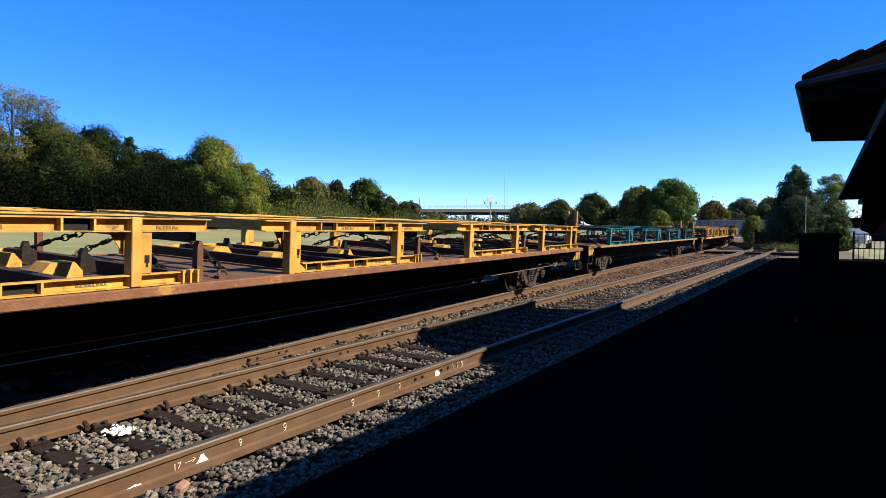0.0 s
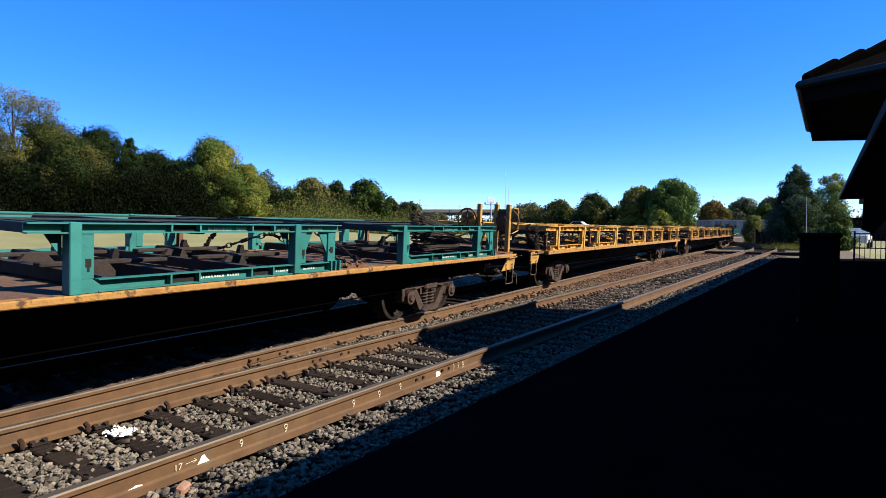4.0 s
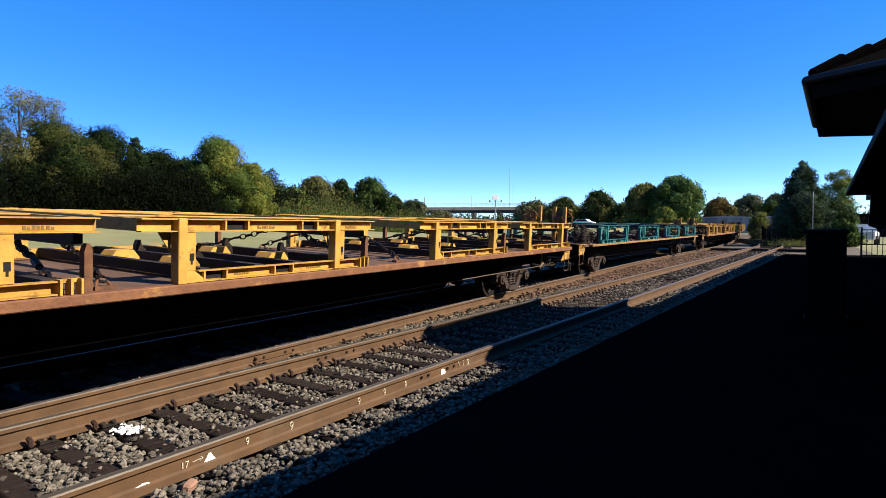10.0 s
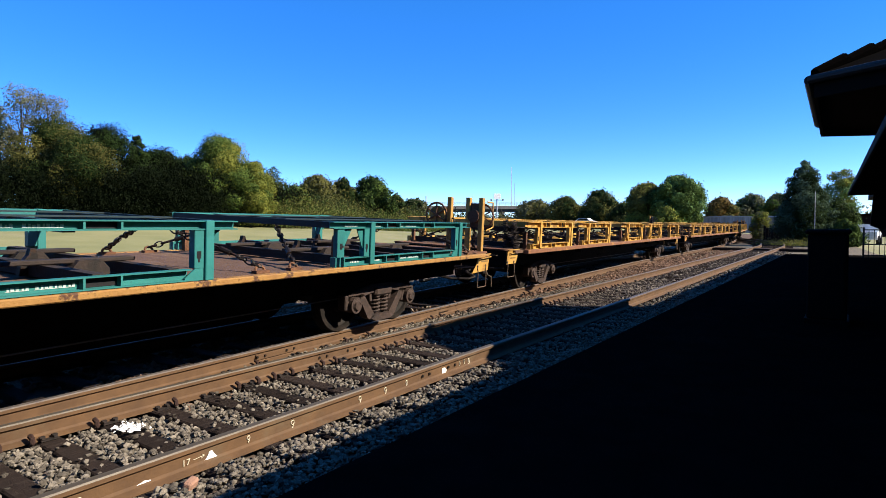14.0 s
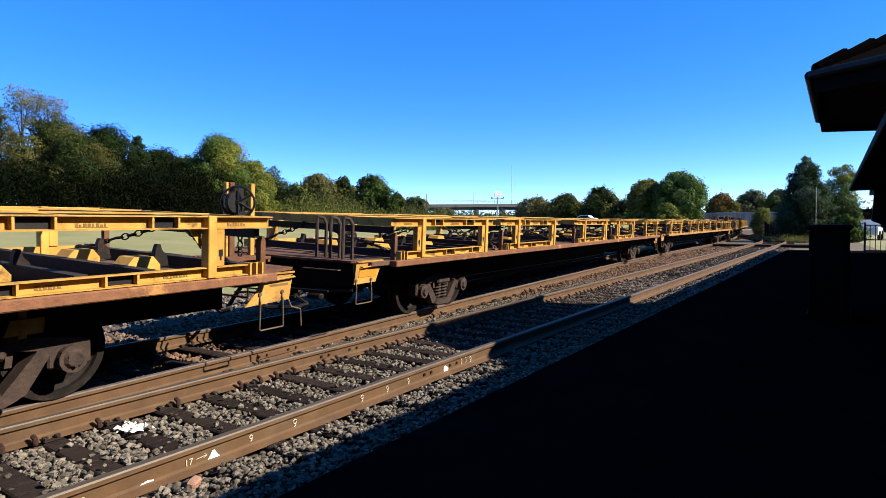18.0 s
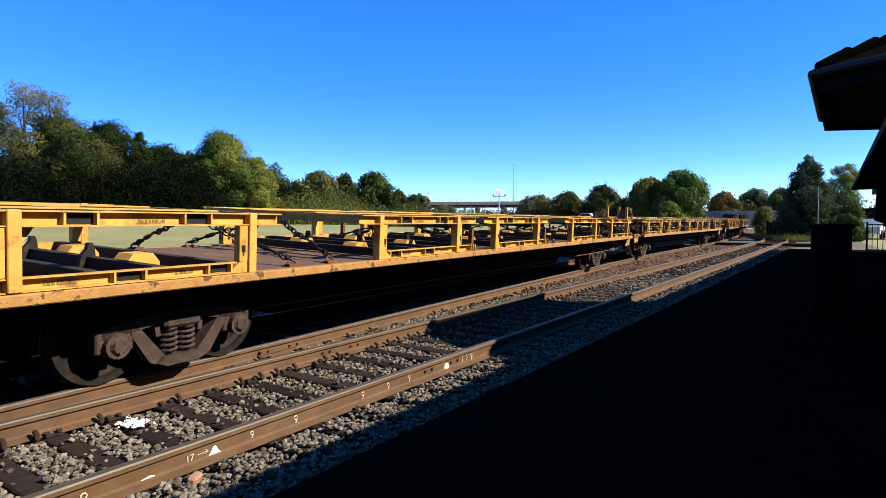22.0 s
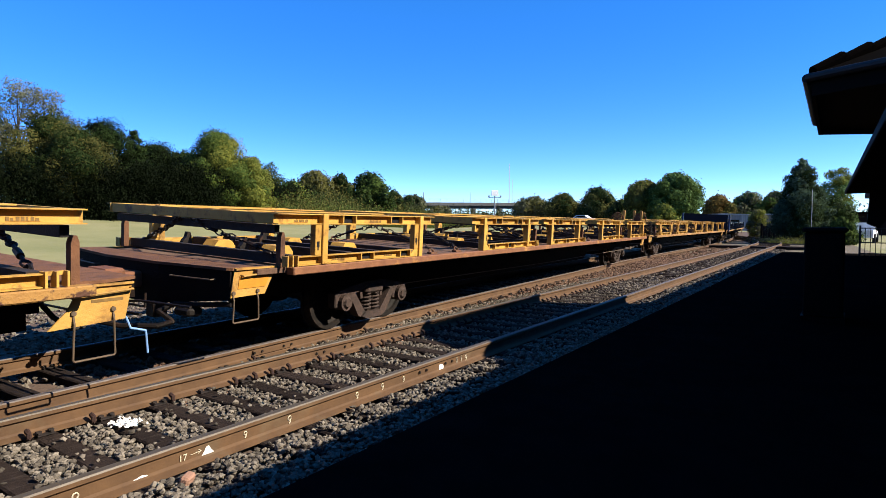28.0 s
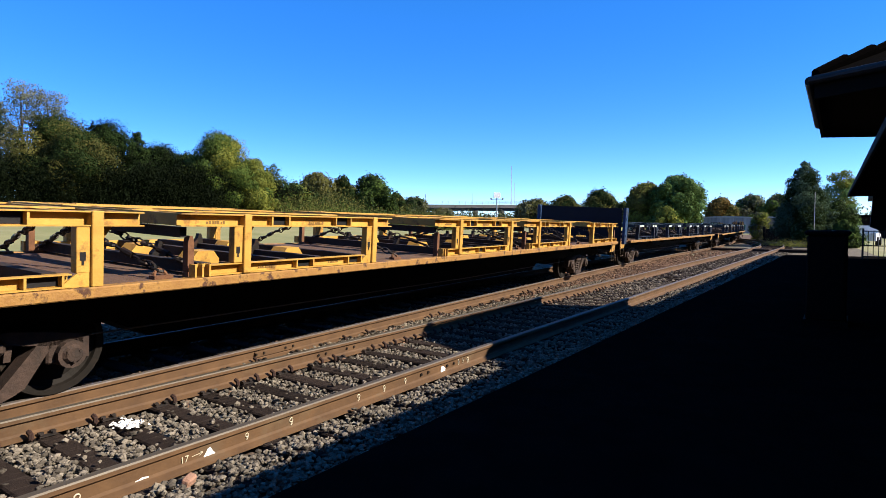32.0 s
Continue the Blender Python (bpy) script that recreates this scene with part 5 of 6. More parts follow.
def leaves(name, r, c, kinds, leaf, mats, parent=None, up=0.6, slim=0.5, lift=0.0, out=None):
    """Small tilted four-cornered leaves round the centres c, as one mesh."""
    keep = c[:, 2] > 0.05
    c, kinds = c[keep], kinds[keep]
    n = len(c)
    if out is not None:
        out = out[keep]
    d = r.normal(size=(n, 3)) * np.array([1, 1, up])
    d[:, 2] = np.abs(d[:, 2]) + lift if lift else d[:, 2]
    d /= np.linalg.norm(d, axis=1)[:, None] + 1e-9
    e = np.cross(d, r.normal(size=(n, 3)))
    e /= np.linalg.norm(e, axis=1)[:, None] + 1e-9
    if out is not None:                       # leaves lie roughly across the way out of their clump
        nrm = out + r.normal(size=(n, 3)) * 0.34
        nrm /= np.linalg.norm(nrm, axis=1)[:, None] + 1e-9
        d = np.cross(nrm, r.normal(size=(n, 3)))
        d /= np.linalg.norm(d, axis=1)[:, None] + 1e-9
        e = np.cross(nrm, d)
    s = leaf * (0.6 + 0.8 * r.rand(n, 1))
    V = np.stack([c - d * s, c + e * s * slim, c + d * s, c - e * s * slim], axis=1).reshape(-1, 3)
    me = bpy.data.meshes.new(name)
    me.vertices.add(4 * n)
    me.vertices.foreach_set("co", V.astype(np.float32).ravel())
    me.loops.add(4 * n)
    me.loops.foreach_set("vertex_index", np.arange(4 * n, dtype=np.int32))
    me.polygons.add(n)
    me.polygons.foreach_set("loop_start", np.arange(0, 4 * n, 4, dtype=np.int32))
    me.polygons.foreach_set("material_index", kinds.astype(np.int32))
    for m in mats:
        me.materials.append(m)
    me.update(calc_edges=True)
    ob = new(name, me)
    if parent:
        ob.parent = parent
    return ob


TREE_SEED = [100]


def tree(bearing, dist, top_z, width, leaves, label, shape="round", count=2600, clear=0.12, leaf=None, name="tree", cat="tree"):
    TREE_SEED[0] += 1
    r = np.random.RandomState(TREE_SEED[0])
    base = place(bearing, dist)
    H = top_z - base.z
    t = empty(name, label, cat, Matrix.Translation(base) @ Matrix.Rotation(r.rand() * 6, 4, "Z"))
    size = leaf or (0.020 + 0.00105 * dist if dist < 70 else 0.045 + 0.0015 * dist)
    crown, ends = crown_mesh("crown", r, H * clear, H, width, size, [LEAF[k] for k in leaves], t, shape, count)
    bm = bmesh.new()
    rt = max(0.06, H * 0.018)
    rod(bm, (0, 0, -0.3), (0, 0, H * 0.45), rt * 1.3, rt * 0.8, n=9)
    rod(bm, (0, 0, H * 0.45), (0.1, 0.05, H * 0.93), rt * 0.8, rt * 0.15, n=7)
    for ex, ey, ez in ends[::2]:
        z0 = max(0.2 * H, ez - 0.25 * H)
        rod(bm, (0, 0, min(z0, H * 0.9)), (ex, ey, ez), rt * 0.35, rt * 0.08, n=5, caps=False)
    part("trunk", bm, M_BARK, t)
    return t


TREES = [  # bearing, distance, top, width, leaves, label, shape, count
    (-39.6, 44, 11.6, 7.0, ("dark", "grey"), "tall dark green tree at the field's edge", "round", 4200),
    (-36.3, 45, 12.3, 4.4, ("pale", "grey"), "tall thinly leaved grey-green tree", "thin", 900),
    (-34.5, 46, 12.0, 3.8, ("pale", "grey"), "tall thinly leaved grey-green tree", "thin", 800),
    (-34.1, 43, 9.2, 6.6, ("olive", "dark"), "broad olive green tree at the field's edge", "round", 4500),
    # deep and shaded leaf kinds put shade into the next crowns' colour
    (-32.6, 42, 8.0, 6.0, ("dark", "shaded"), "olive and dark green roadside tree", "round", 4200),
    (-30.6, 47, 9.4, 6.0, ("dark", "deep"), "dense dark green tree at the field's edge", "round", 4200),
    (-28.2, 48, 9.4, 3.2, ("dark", "dark"), "narrow dark cedar with a ragged top", "cone", 2200),
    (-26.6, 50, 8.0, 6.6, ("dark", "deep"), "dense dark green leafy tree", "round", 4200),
    (-24.2, 52, 7.6, 6.0, ("dark", "green"), "dense dark green tree in the hedgerow", "round", 3800),
    (-21.4, 49, 8.9, 6.4, ("green", "yellow"), "large leafy green tree turning yellow", "round", 5200),
    (-18.9, 50, 7.0, 4.6, ("yellow", "green"), "yellow-green bushy hedgerow tree", "round", 3800),
    (-16.8, 66, 8.6, 6.2, ("dark", "green"), "dark green pine in the hedgerow", "cone", 2600),
    (-15.0, 60, 5.6, 4.6, ("fresh", "yellow"), "light green leafy tree", "round", 2600),
    (-12.9, 92, 9.4, 7.4, ("olive", "grey"), "olive brown tree behind the field", "round", 3000),
    (-10.4, 96, 9.2, 5.6, ("dark", "olive"), "dark green tree behind the field", "round", 2600),
    (-7.6, 98, 9.6, 8.4, ("dark", "green"), "broad dark green oak behind the field", "round", 3400),
    (-5.2, 118, 7.6, 4.6, ("dark", "olive"), "small dark green field tree", "round", 1800),
    (-3.4, 150, 8.2, 8.4, ("grey", "dark"), "greyish green distant tree", "round", 2200),
    (-0.8, 190, 6.4, 9.0, ("grey", "olive"), "low greyish distant tree", "round", 1800),
    (8.4, 170, 8.2, 13.0, ("olive", "grey"), "low olive brown distant tree", "round", 2400),
    (11.2, 160, 8.9, 11.0, ("olive", "dark"), "low olive brown distant tree", "round", 2400),
    (14.4, 150, 9.9, 10.5, ("dark", "olive"), "rounded dark green distant tree", "round", 2800),
    (16.6, 140, 6.4, 8.0, ("dark", "olive"), "low dark green distant tree", "round", 1800),
    (18.7, 128, 10.4, 10.4, ("olive", "yellow"), "large rounded olive tree beside the line", "round", 4200),
    (21.3, 124, 11.6, 12.2, ("green", "fresh"), "large rounded olive green tree beside the line", "round", 6200),
    (20.3, 112, 4.6, 6.0, ("yellow", "green"), "yellow-green shrub under the large trees", "bush", 1800),
    (24.8, 180, 9.2, 11.0, ("orange", "olive"), "russet autumn tree in the distance", "round", 2200),
    # grey leaves put distant haze into the colour of these two trees
    (27.2, 190, 10.6, 12.0, ("grey", "green"), "green tree in the distance, haze put into grey leaves", "round", 2400),
    (29.2, 170, 10.2, 9.0, ("green", "grey"), "green tree in the distance, haze put into grey leaves", "round", 2000),
    (28.0, 62, 2.9, 2.2, ("yellow", "grey"), "yellow-green feathery shrub beside the crossing", "thin", 900),
    (31.2, 47, 6.8, 5.0, ("pine", "dark"), "tall dark evergreen by the crossing", "cone", 5200),
    (33.7, 50, 6.2, 3.0, ("fresh", "yellow"), "bright green young tree by the crossing", "thin", 1100),
    (33.2, 47, 3.2, 4.4, ("dark", "green"), "dark green shrub under the evergreen", "bush", 2400),
    (33.9, 44, 1.8, 2.4, ("green", "dark"), "green shrub behind the depot", "bush", 1800),
]
for b, d, top, w, lv, lab, shp, cnt in TREES:
    tree(b, d, top, w, lv, lab, shp, int(cnt * (11.0 if d < 56 else 5.5)), clear=0.04 if shp == "bush" else (0.18 if b < -24 else 0.06))


def hedge(name, spots, size, height, leaves_, label, seed, count, leaf):
    """A thicket of weeds and shrubs along a line: one mass."""
    r = np.random.RandomState(seed)
    out = []
    for (b0, d0), (b1, d1) in zip(spots, spots[1:]):
        for _ in range(count // 12):
            u = r.rand()
            p = place(b0 + (b1 - b0) * u, d0 + (d1 - d0) * u)
            lump = 0.55 + 0.45 * math.sin(u * 19 + seed) * math.sin(u * 47 + 2 * seed)
            c = np.array(p) + np.array((r.normal() * size, r.normal() * size, r.rand() ** 1.4 * height * (0.45 + 0.6 * lump)))
            out.append(c + r.normal(size=(12, 3)) * size * 0.22)
    c = np.concatenate(out)
    ob = leaves(name, r, c, (r.rand(len(c)) < 0.4).astype(int), leaf, [LEAF[k] for k in leaves_], None, 1.0, 0.45, 0.5)
    return tagged(ob, label, "thicket", kind="stuff")


# near-black leaves stand for the shadow at the trees' foot
hedge("undergrowth", [(-42, 38), (-28, 42.5), (-23, 46), (-14, 60)], 0.9, 4.4, ("deep", "deep"), "undergrowth along the foot of the trees, shade painted into its leaves", 11, 70000, 0.085)
hedge("tall_weeds", [(-16, 52), (-9, 68), (-2, 96), (3, 130)], 1.5, 2.7, ("olive", "green"), "tall olive and green weeds at the field's edge", 12, 26000, 0.10)
hedge("thicket", [(-20, 56), (-14, 74), (-9, 96), (-3, 130)], 1.6, 5.4, ("dark", "olive"), "dense dark thicket between the field trees", 16, 40000, 0.13)
hedge("dry_grass", [(28.4, 48), (30.0, 45), (31.6, 43)], 0.7, 0.45, ("yellow", "grey"), "dry yellow grass tufts by the crossing", 17, 2600, 0.045)
hedge("far_woods", [(8, 240), (18, 230), (38, 240)], 5.0, 8.0, ("olive", "dark"), "hazy line of distant woods", 13, 9000, 0.5)
hedge("far_thicket", [(-8, 225), (8, 240)], 4.0, 6.2, ("grey", "dark"), "low distant thicket under the bridge", 15, 20000, 0.4)
hedge("left_woods", [(-75, 52), (-55, 46), (-40, 47)], 2.0, 8.0, ("dark", "olive"), "dark woods past the field", 14, 9000, 0.22)


def rear_woods(spots, height, label, seed, count):
    """Tall unseen leaf screen, added behind camera and depot to hold back sky light."""
    r = np.random.RandomState(seed)
    out = []
    for (s0, l0), (s1, l1) in zip(spots, spots[1:]):
        u = r.rand(count)
        top = height * (0.75 + 0.25 * np.sin(u * 23 + seed))
        out.append(np.c_[s0 + (s1 - s0) * u + r.normal(size=count) * 1.5, l0 + (l1 - l0) * u + r.normal(size=count) * 1.5, top * r.rand(count) + 0.1])
    c = np.concatenate(out)
    a, b = math.cos(SIDE_TURN), math.sin(SIDE_TURN)
    c = np.c_[c[:, 0] * a - c[:, 1] * b, c[:, 0] * b + c[:, 1] * a, c[:, 2]]
    ob = leaves("rear_woods", r, c, (r.rand(len(c)) < 0.4).astype(int), 0.55, [LEAF["dark"], LEAF["olive"]], None, 1.0, 0.6)
    return tagged(ob, label, "woods", kind="stuff")


rear_woods([(55, -34), (10, -30), (-28, -28), (-30, 0)], 14.0, "unseen leaf screen behind the depot, holding back sky light", 41, 7000)
rear_woods([(-30, 14), (-26, 40)], 12.0, "unseen leaf screen past the platform's end, holding back sky light", 42, 5000)


def overpass():
    ov = empty("road_bridge", "long grey concrete road bridge with a mesh fence in the distance", "bridge")
    D = 265.0
    a, b = place(-4.6, D, 0), place(9.5, D * 1.02, 0)
    d = (b - a).normalized()
    ang = math.atan2(d.y, d.x)
    ov.matrix_basis = Matrix.Translation((a.x, a.y, 0)) @ Matrix.Rotation(ang, 4, "Z")
    Lb = (b - a).length
    z = 9.2
    bm = bmesh.new()
    box(bm, 0, Lb, -5, 5, z, z + 0.5)
    box(bm, 0, Lb, -5.2, -4.9, z - 0.1, z + 1.3)
    part("bridge_deck", bm, M_CONCRETE, ov, "pale concrete deck and parapet")
    bm = bmesh.new()
    for y in (-3.6, 0, 3.6):
        box(bm, 0, Lb, y - 0.25, y + 0.25, z - 1.3, z)
    part("girder", bm, M_GIRDER, ov, "dark steel girders")
    for k in range(5):
        x = Lb * (0.14 + 0.18 * k)
        bm = bmesh.new()
        for y in (-3.5, 0, 3.5):
            box(bm, x - 0.6, x + 0.6, y - 0.6, y + 0.6, 0, z - 1.9)
        box(bm, x - 0.7, x + 0.7, -5, 5, z - 2.2, z - 1.3)
        part("pier", bm, M_CONCRETE, ov)
    bm = bmesh.new()
    n = 26
    for k in range(n + 1):
        x = Lb * k / n
        rod(bm, (x, -5.05, z + 1.3), (x, -5.05, z + 2.9), 0.07, n=4)
    for h in (1.9, 2.4, 2.9):
        rod(bm, (0, -5.05, z + h), (Lb, -5.05, z + h), 0.05, n=4)
    part("fence", bm, M_STEEL, ov, "thin mesh fence along the parapet")


overpass()


def mast(bearing, dist, top, r, label, name="radio_mast"):
    m = empty(name, label, "mast", Matrix.Translation(place(bearing, dist, 0)))
    bm = bmesh.new()
    rod(bm, (0, 0, 0), (0, 0, top), r, r * 0.6, n=6)
    part("shaft", bm, M_STEEL, m)
    return m


mast(6.05, 300, 31.5, 0.22, "thin steel radio mast far behind the bridge")
mast(6.35, 310, 24.0, 0.14, "thin shorter steel mast far behind the bridge")
mast(2.3, 280, 16.5, 0.16, "thin street lamp pole on the bridge")
mast(-2.3, 250, 14.5, 0.4, "thin distant lattice mast")
mast(11.2, 175, 11.2, 0.12, "thin grey pole behind the trees")


mast(31.9, 44, 4.1, 0.03, "thin grey lamp post before the evergreen", "lamp_post")


def light_tower():
    t = empty("sign_pole", "white boxy sign on a tall thin grey pole", "sign", Matrix.Translation(place(4.65, 150, 0)))
    bm = bmesh.new()
    rod(bm, (0, 0, 0), (0, 0, 9.0), 0.16, n=8)
    part("pole", bm, M_STEEL, t)
    bm = bmesh.new()
    q = Matrix.Rotation(HEAD - math.pi / 2, 4, "Z")
    box(bm, -0.85, 0.85, -0.25, 0.25, 8.4, 9.8, bevel=0.04, turn=q)
    part("sign_box", bm, M_SIGNWHITE, t, "white blank sign box")
    bm = bmesh.new()
    box(bm, -1.6, 1.6, -0.06, 0.06, 7.9, 8.05, turn=q)
    for x in (-1.5, 1.5):
        box(bm, x - 0.2, x + 0.2, -0.15, 0.15, 8.05, 8.5, turn=q)
    part("lamp_arm", bm, M_STEEL, t)


light_tower()


def shed(name, bearing, dist, w, d, h, mat, label, roof=M_STEEL, doors=0):
    s = empty(name, label, "building", Matrix.Translation(place(bearing, dist)) @ Matrix.Rotation(HEAD - math.pi / 2 - radians(bearing), 4, "Z"))
    bm = bmesh.new()
    box(bm, -w / 2, w / 2, 0, d, -0.3, h)
    part("wall", bm, mat, s)
    bm = bmesh.new()
    prism(bm, [(-w / 2 - 0.2, h), (w / 2 + 0.2, h), (w / 2 + 0.2, h + 0.15), (0, h + 0.35), (-w / 2 - 0.2, h + 0.15)], "y", -0.2, d + 0.2)
    part("roof", bm, roof, s)
    for k in range(doors):
        bm = bmesh.new()
        x = -w / 2 + (k + 0.6) * w / (doors + 0.2)
        box(bm, x - 0.9, x + 0.9, -0.05, 0.02, 0, min(2.4, h * 0.7))
        part("door", bm, M_GLASSDARK, s)
    return s


shed("warehouse", 25.3, 122, 9.0, 14, 3.3, M_CLAD, "low grey-blue metal clad warehouse beside the line", doors=2)
shed("store_building", 28.6, 135, 9.5, 12, 3.4, M_CONCRETE, "low pale building with a flat roof", doors=2)
shed("hut", -0.05, 200, 2.6, 3.0, 4.3, M_SIGNWHITE, "small white hut under the bridge")
shed("brick_house", 36.6, 78, 8.0, 8.0, 2.9, M_BRICK, "low brown brick building behind the parking lot", roof=M_TILE)


def pickup():
    v = empty("pickup_truck", "white pickup truck parked behind the depot", "pickup truck", Matrix.Translation(place(35.35, 50)) @ Matrix.Rotation(radians(-9), 4, "Z"))
    bm = bmesh.new()
    prism(bm, [(-2.6, 0.45), (2.5, 0.45), (2.6, 0.95), (1.2, 1.05), (0.7, 1.65), (-0.6, 1.7), (-0.75, 1.08), (-2.6, 1.08)], "y", -0.92, 0.92)
    part("body", bm, M_CARPAINT, v)
    for y in (-0.925, 0.925):
        bm = bmesh.new()
        prism(bm, [(1.05, 1.1), (0.65, 1.58), (-0.5, 1.62), (-0.6, 1.1)], "y", y - 0.004, y + 0.004)
        part("window", bm, M_GLASSDARK, v)
        for x in (-1.7, 1.65):
            bm = bmesh.new()
            rod(bm, (x, y - 0.1, 0.38), (x, y + 0.1, 0.38), 0.38, n=18)
            part("wheel", bm, M_TYRE, v)


pickup()


def far_road():
    """A low grassy road bank before the far trees, with one parked car on it."""
    a, b = place(9.5, 128, -0.1), place(16.5, 118, -0.1)
    d = b - a
    m = Matrix.Translation(a) @ Matrix.Rotation(math.atan2(d.y, d.x), 4, "Z")
    bm = bmesh.new()
    prism(bm, [(-9.0, 0.0), (-4.0, 1.7), (4.0, 1.7), (9.0, 0.0)], "x", 0.0, d.length)
    bank = part("bank", bm, M_GRASS)
    bank.matrix_basis = m
    tagged(bank, "low grassy road bank before the distant trees", "bank", kind="structure")
    c = place(13.15, 122, 1.6)
    v = empty("parked_car", "silver car parked on the road bank", "car", Matrix.Translation(c) @ Matrix.Rotation(math.atan2(d.y, d.x), 4, "Z"))
    bm = bmesh.new()
    prism(bm, [(-2.1, 0.35), (2.1, 0.35), (2.15, 0.85), (1.25, 1.0), (0.6, 1.5), (-1.2, 1.55), (-2.0, 1.0), (-2.15, 0.9)], "y", -0.85, 0.85)
    part("body", bm, M_CARPAINT, v)
    for y in (-0.855, 0.855):
        bm = bmesh.new()
        prism(bm, [(1.1, 1.02), (0.55, 1.42), (-1.1, 1.47), (-1.75, 1.02)], "y", y - 0.004, y + 0.004)
        part("window", bm, M_GLASSDARK, v)
        for x in (-1.35, 1.35):
            bm = bmesh.new()
            rod(bm, (x, y - 0.09, 0.32), (x, y + 0.09, 0.32), 0.32, n=16)
            part("wheel", bm, M_TYRE, v)


far_road()


def iron_railing():
    f = empty("railing", "black iron railing across the end of the depot platform", "railing", Matrix.Translation(side_point(33.5, -0.62, 0.05)) @ Matrix.Rotation(SIDE_TURN - math.pi / 2, 4, "Z"))
    for z in (0.12, 0.62, 1.30):
        bm = bmesh.new()
        box(bm, 0.0, 4.8, -0.02, 0.02, z, z + 0.045)
        part("rail", bm, M_IRON, f)
    for k in range(25):
        bm = bmesh.new()
        x = 0.2 * k
        w = 0.04 if k % 6 == 0 else 0.014
        box(bm, x - w, x + w, -0.018, 0.018, 0.0, 1.45 if k % 6 == 0 else 1.30)
        part("post" if k % 6 == 0 else "picket", bm, M_IRON, f)


iron_railing()


def dark_fence():
    a, b = place(28.2, 58), place(32.0, 52)
    d = (b - a)
    f = empty("board_fence", "dark weathered board fence across the end of the yard", "fence", Matrix.Translation(a) @ Matrix.Rotation(math.atan2(d.y, d.x), 4, "Z"))
    n = int(d.length / 0.32)
    for k in range(n):
        bm = bmesh.new()
        box(bm, k * 0.32, k * 0.32 + 0.29, -0.02, 0.02, 0.02, 1.35 + (0.22 if k % 6 == 0 else 0.0))
        part("board", bm, M_BLACK, f)


dark_fence()


# ---------------------------------------------------------------- small marks on the siding
def on_web(s):
    """Pose on the near face of the siding's near rail: x along the rail, z up."""
    p, th = side_line(s, -(GAUGE / 2 + 0.036 + 0.0105))
    return Matrix.Translation(p) @ Matrix.Rotation(th, 4, "Z")


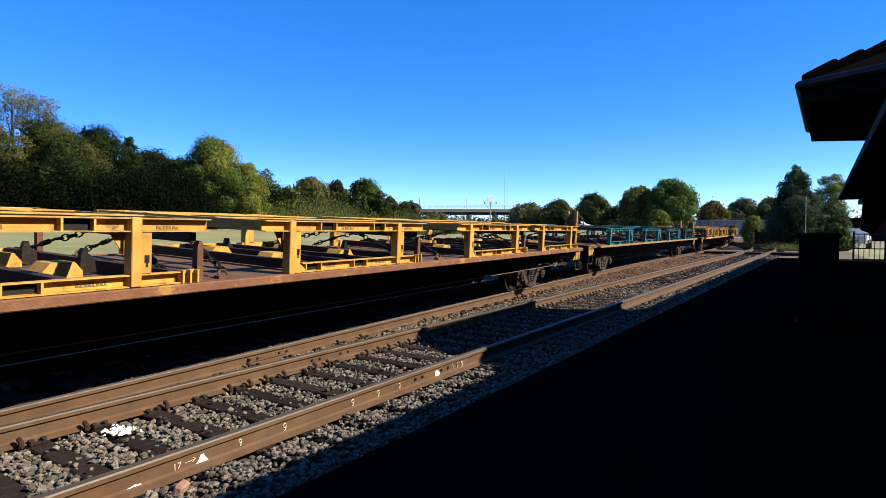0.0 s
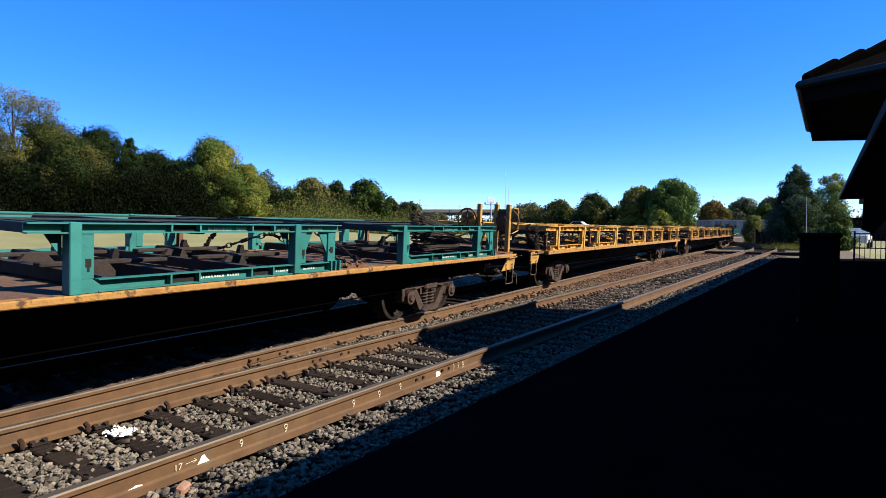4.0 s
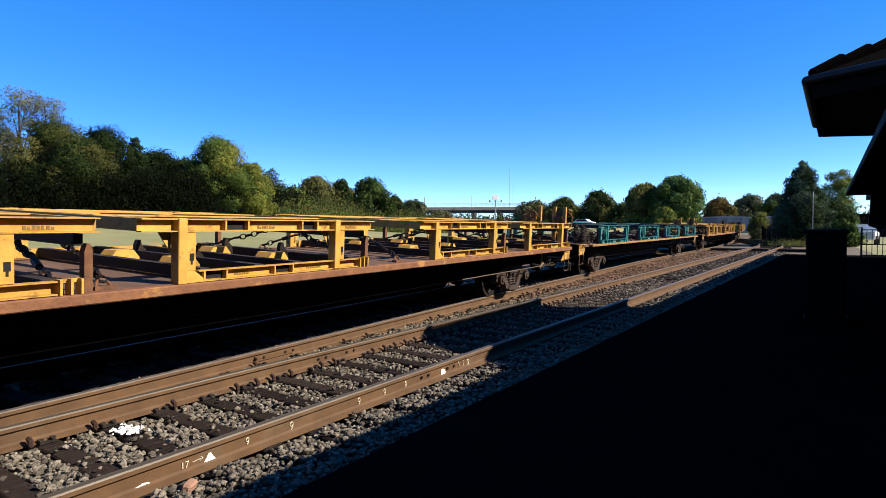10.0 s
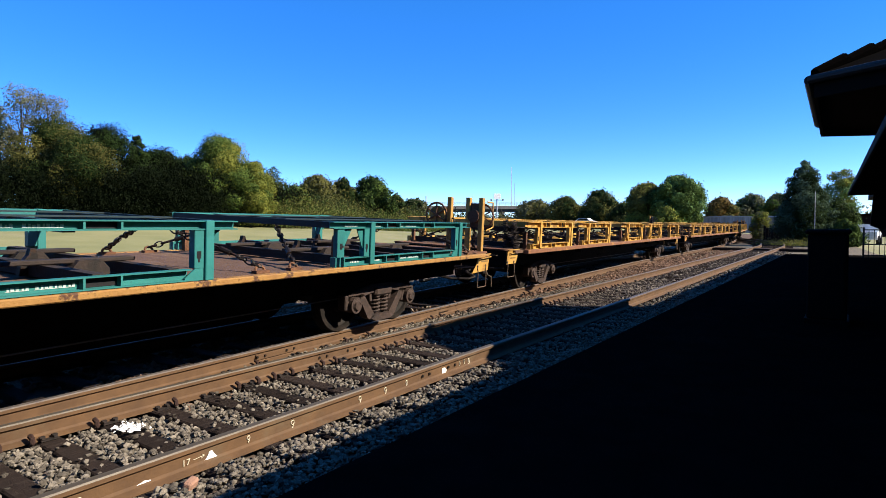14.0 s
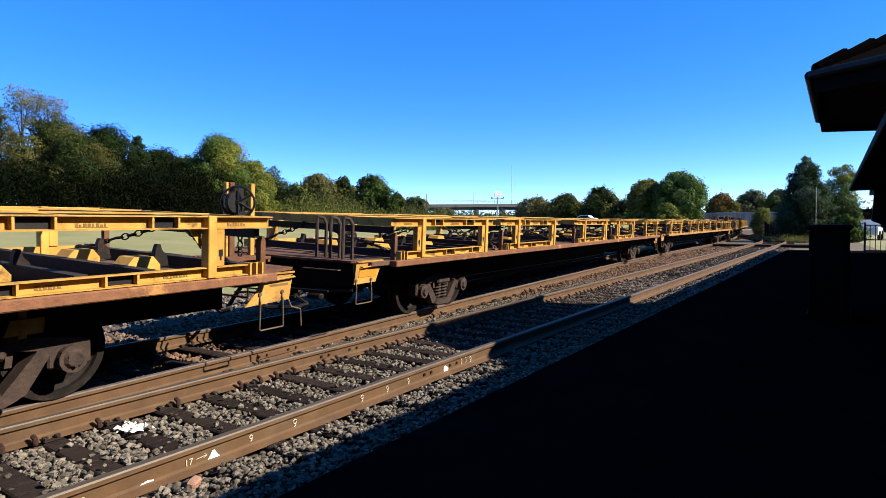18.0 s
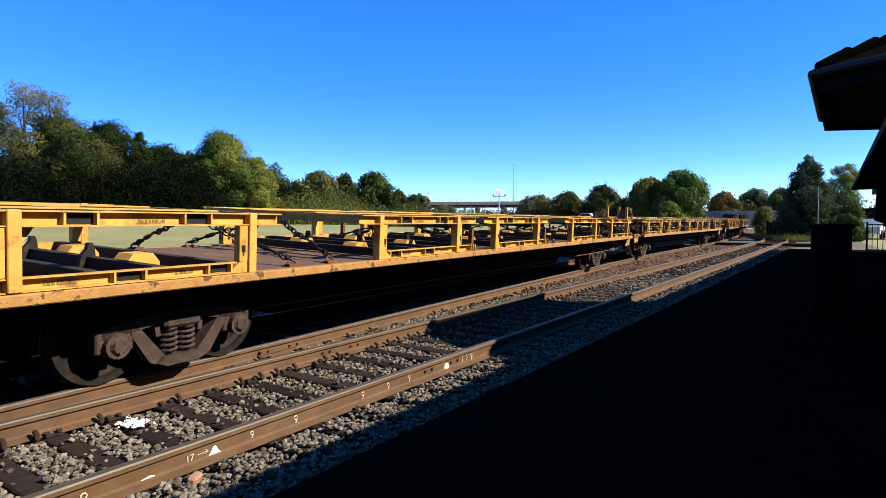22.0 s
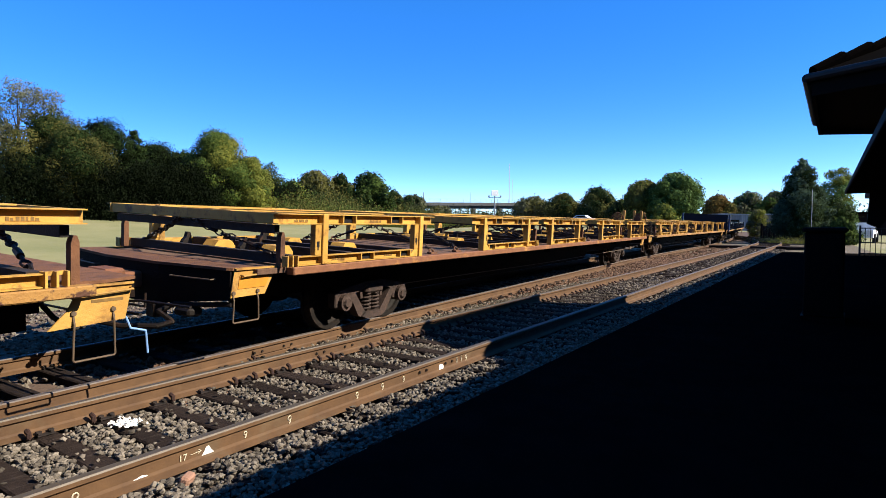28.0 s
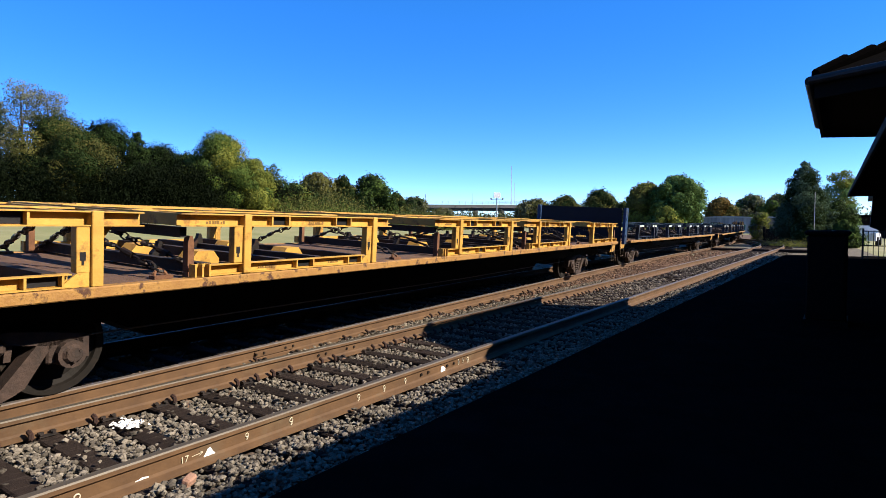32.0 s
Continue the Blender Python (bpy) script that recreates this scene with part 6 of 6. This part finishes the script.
def marks():
    r = random.Random(3)
    for s, w, h, z in ((1.48, 0.03, 0.035, 0.06), (1.86, 0.05, 0.016, 0.036), (2.62, 0.022, 0.027, 0.08), (3.03, 0.028, 0.034, 0.075), (3.80, 0.028, 0.034, 0.075), (4.15, 0.026, 0.034, 0.075), (4.47, 0.022, 0.03, 0.075),
                       (5.12, 0.05, 0.036, 0.06), (5.43, 0.016, 0.034, 0.08), (5.52, 0.016, 0.034, 0.08), (5.62, 0.03, 0.036, 0.07)):
        bm = bmesh.new()
        if w > 0.04:
            prism(bm, [(w * math.cos(2 * math.pi * k / 11) * r.uniform(0.6, 1.1), z + h * math.sin(2 * math.pi * k / 11) * r.uniform(0.7, 1.1)) for k in range(11)], "y", -0.003, 0.0)
        else:                                  # a brushed loop with a tail
            m = Matrix.Translation((0, -0.002, z + 0.3 * h)) @ Matrix.Rotation(radians(90), 4, "X") @ Matrix.Diagonal((w / h * 1.1, 1, 1, 1))
            torus(bm, m, h * 0.5, 0.0048, n=12, k=4)
            tube(bm, [(w * 0.45, -0.002, z + 0.2 * h), (w * 0.3, -0.002, z - 0.5 * h), (-w * 0.2, -0.002, z - 0.9 * h)], 0.0042, n=4)
        part("paint_mark", bm, M_WHITE if w > 0.04 else M_CHALK, siding, "white paint dab on the rail web").matrix_basis = on_web(s)
    bm = bmesh.new()
    prism(bm, [(-0.045, 0.040), (0.047, 0.040), (0.024, 0.066), (0.008, 0.094), (-0.012, 0.090), (-0.026, 0.064)], "y", -0.003, 0.0)
    part("paint_mark", bm, M_WHITE, siding, "white painted triangle on the rail web").matrix_basis = on_web(2.315)
    txt = bpy.data.curves.new("chalk_number", "FONT")
    txt.body, txt.size, txt.extrude = "17", 0.062, 0.001
    txt.materials.append(M_CHALK)
    ob = new("chalk_number", txt)
    ob.parent = siding
    ob.matrix_basis = on_web(2.10) @ Matrix.Translation((0, -0.004, 0.05)) @ Matrix.Rotation(radians(90), 4, "X")
    bm = bmesh.new()
    rod(bm, (0.085, -0.003, 0.072), (0.165, -0.003, 0.078), 0.0021, n=4)
    rod(bm, (0.145, -0.003, 0.092), (0.165, -0.003, 0.078), 0.0021, n=4)
    rod(bm, (0.140, -0.003, 0.064), (0.165, -0.003, 0.078), 0.0021, n=4)
    part("chalk_arrow", bm, M_CHALK, siding, "white chalk arrow").matrix_basis = on_web(2.10)
    # splash of lime on the ballast
    V, F = [], []
    for k in range(95):
        c = side_point(2.34 + r.gauss(0, 0.045), 4.68 + r.gauss(0, 0.07), 0.005 + r.uniform(0, 0.02))
        a = r.uniform(0, 6)
        q = r.uniform(0.008, 0.022)
        n = len(V)
        V += [tuple(c + Vector((q * math.cos(a + t), q * math.sin(a + t), r.uniform(0, 0.012)))) for t in (0, 1.5, 3.1, 4.7)] + [tuple(c + Vector((0, 0, 0.02)))]
        F += [(n, n + 1, n + 4), (n + 1, n + 2, n + 4), (n + 2, n + 3, n + 4), (n + 3, n, n + 4)]
    tagged(blob_mesh("lime_splash", V, F, [M_LIME]), "splash of white lime on the ballast stones", "lime", kind="stuff")
    # brick fragment in the stones
    bm = bmesh.new()
    box(bm, -0.055, 0.055, -0.03, 0.03, -0.03, 0.03, bevel=0.012)
    ob = part("brick_fragment", bm, material("pink_brick", (0.25, 0.14, 0.095), rough=0.9, bump=0.5))
    ob.matrix_basis = Matrix.Translation(side_point(2.02, 3.32, 0.03)) @ Matrix.Rotation(0.5, 4, "Z") @ Matrix.Rotation(0.3, 4, "X")
    tagged(ob, "broken pinkish brick fragment among the stones", "brick")


marks()


def joint(line, off, s, parent, face, barred):
    """A bolted splice bar over the gap between two rails."""
    p, th = line(s, off + face * 0.0095)
    m = Matrix.Translation((p.x, p.y, p.z + RAIL_TOP - 0.17)) @ Matrix.Rotation(th, 4, "Z")
    if barred:
        bm = bmesh.new()
        box(bm, -0.31, 0.31, min(0, face * 0.022), max(0, face * 0.022), 0.045, 0.112, bevel=0.005)
        part("joint_bar", bm, M_RAIL, parent, "rusty bolted joint bar").matrix_basis = m
    for x in (-0.30, -0.18, 0.17, 0.30):
        bm = bmesh.new()
        y = face * (0.02 if barred else -0.002)
        rod(bm, (x, y, 0.085), (x, y + face * 0.016, 0.085), 0.015, n=6)
        b = part("joint_bolt", bm, M_CHAIN, parent)
        b.matrix_basis = m


joint(side_line, GAUGE / 2 + 0.036, 5.03, siding, -1, False)
joint(side_line, -(GAUGE / 2 + 0.036), 5.03, siding, -1, False)
joint(main_line, -(GAUGE / 2 + 0.036), 5.0, main_track, -1, True)


# ---------------------------------------------------------------- everything that moves
def motions():
    for ob, i, local in MOVERS:
        walk(ob, [(t, car_pose(FRONT[i], t) @ local) for t in TIMES])
    # the wheels roll without slipping
    spin = [(0.1 * k, -SPEED * 0.1 * k / WHEEL) for k in range(321)]
    for car in bodies:
        for o in car.children_recursive:
            if o.name.split(".")[0] == "wheel":
                at = o.location.copy()
                walk(o, [(t, Matrix.Translation(at) @ Matrix.Rotation(a, 4, "Y")) for t, a in spin])


motions()
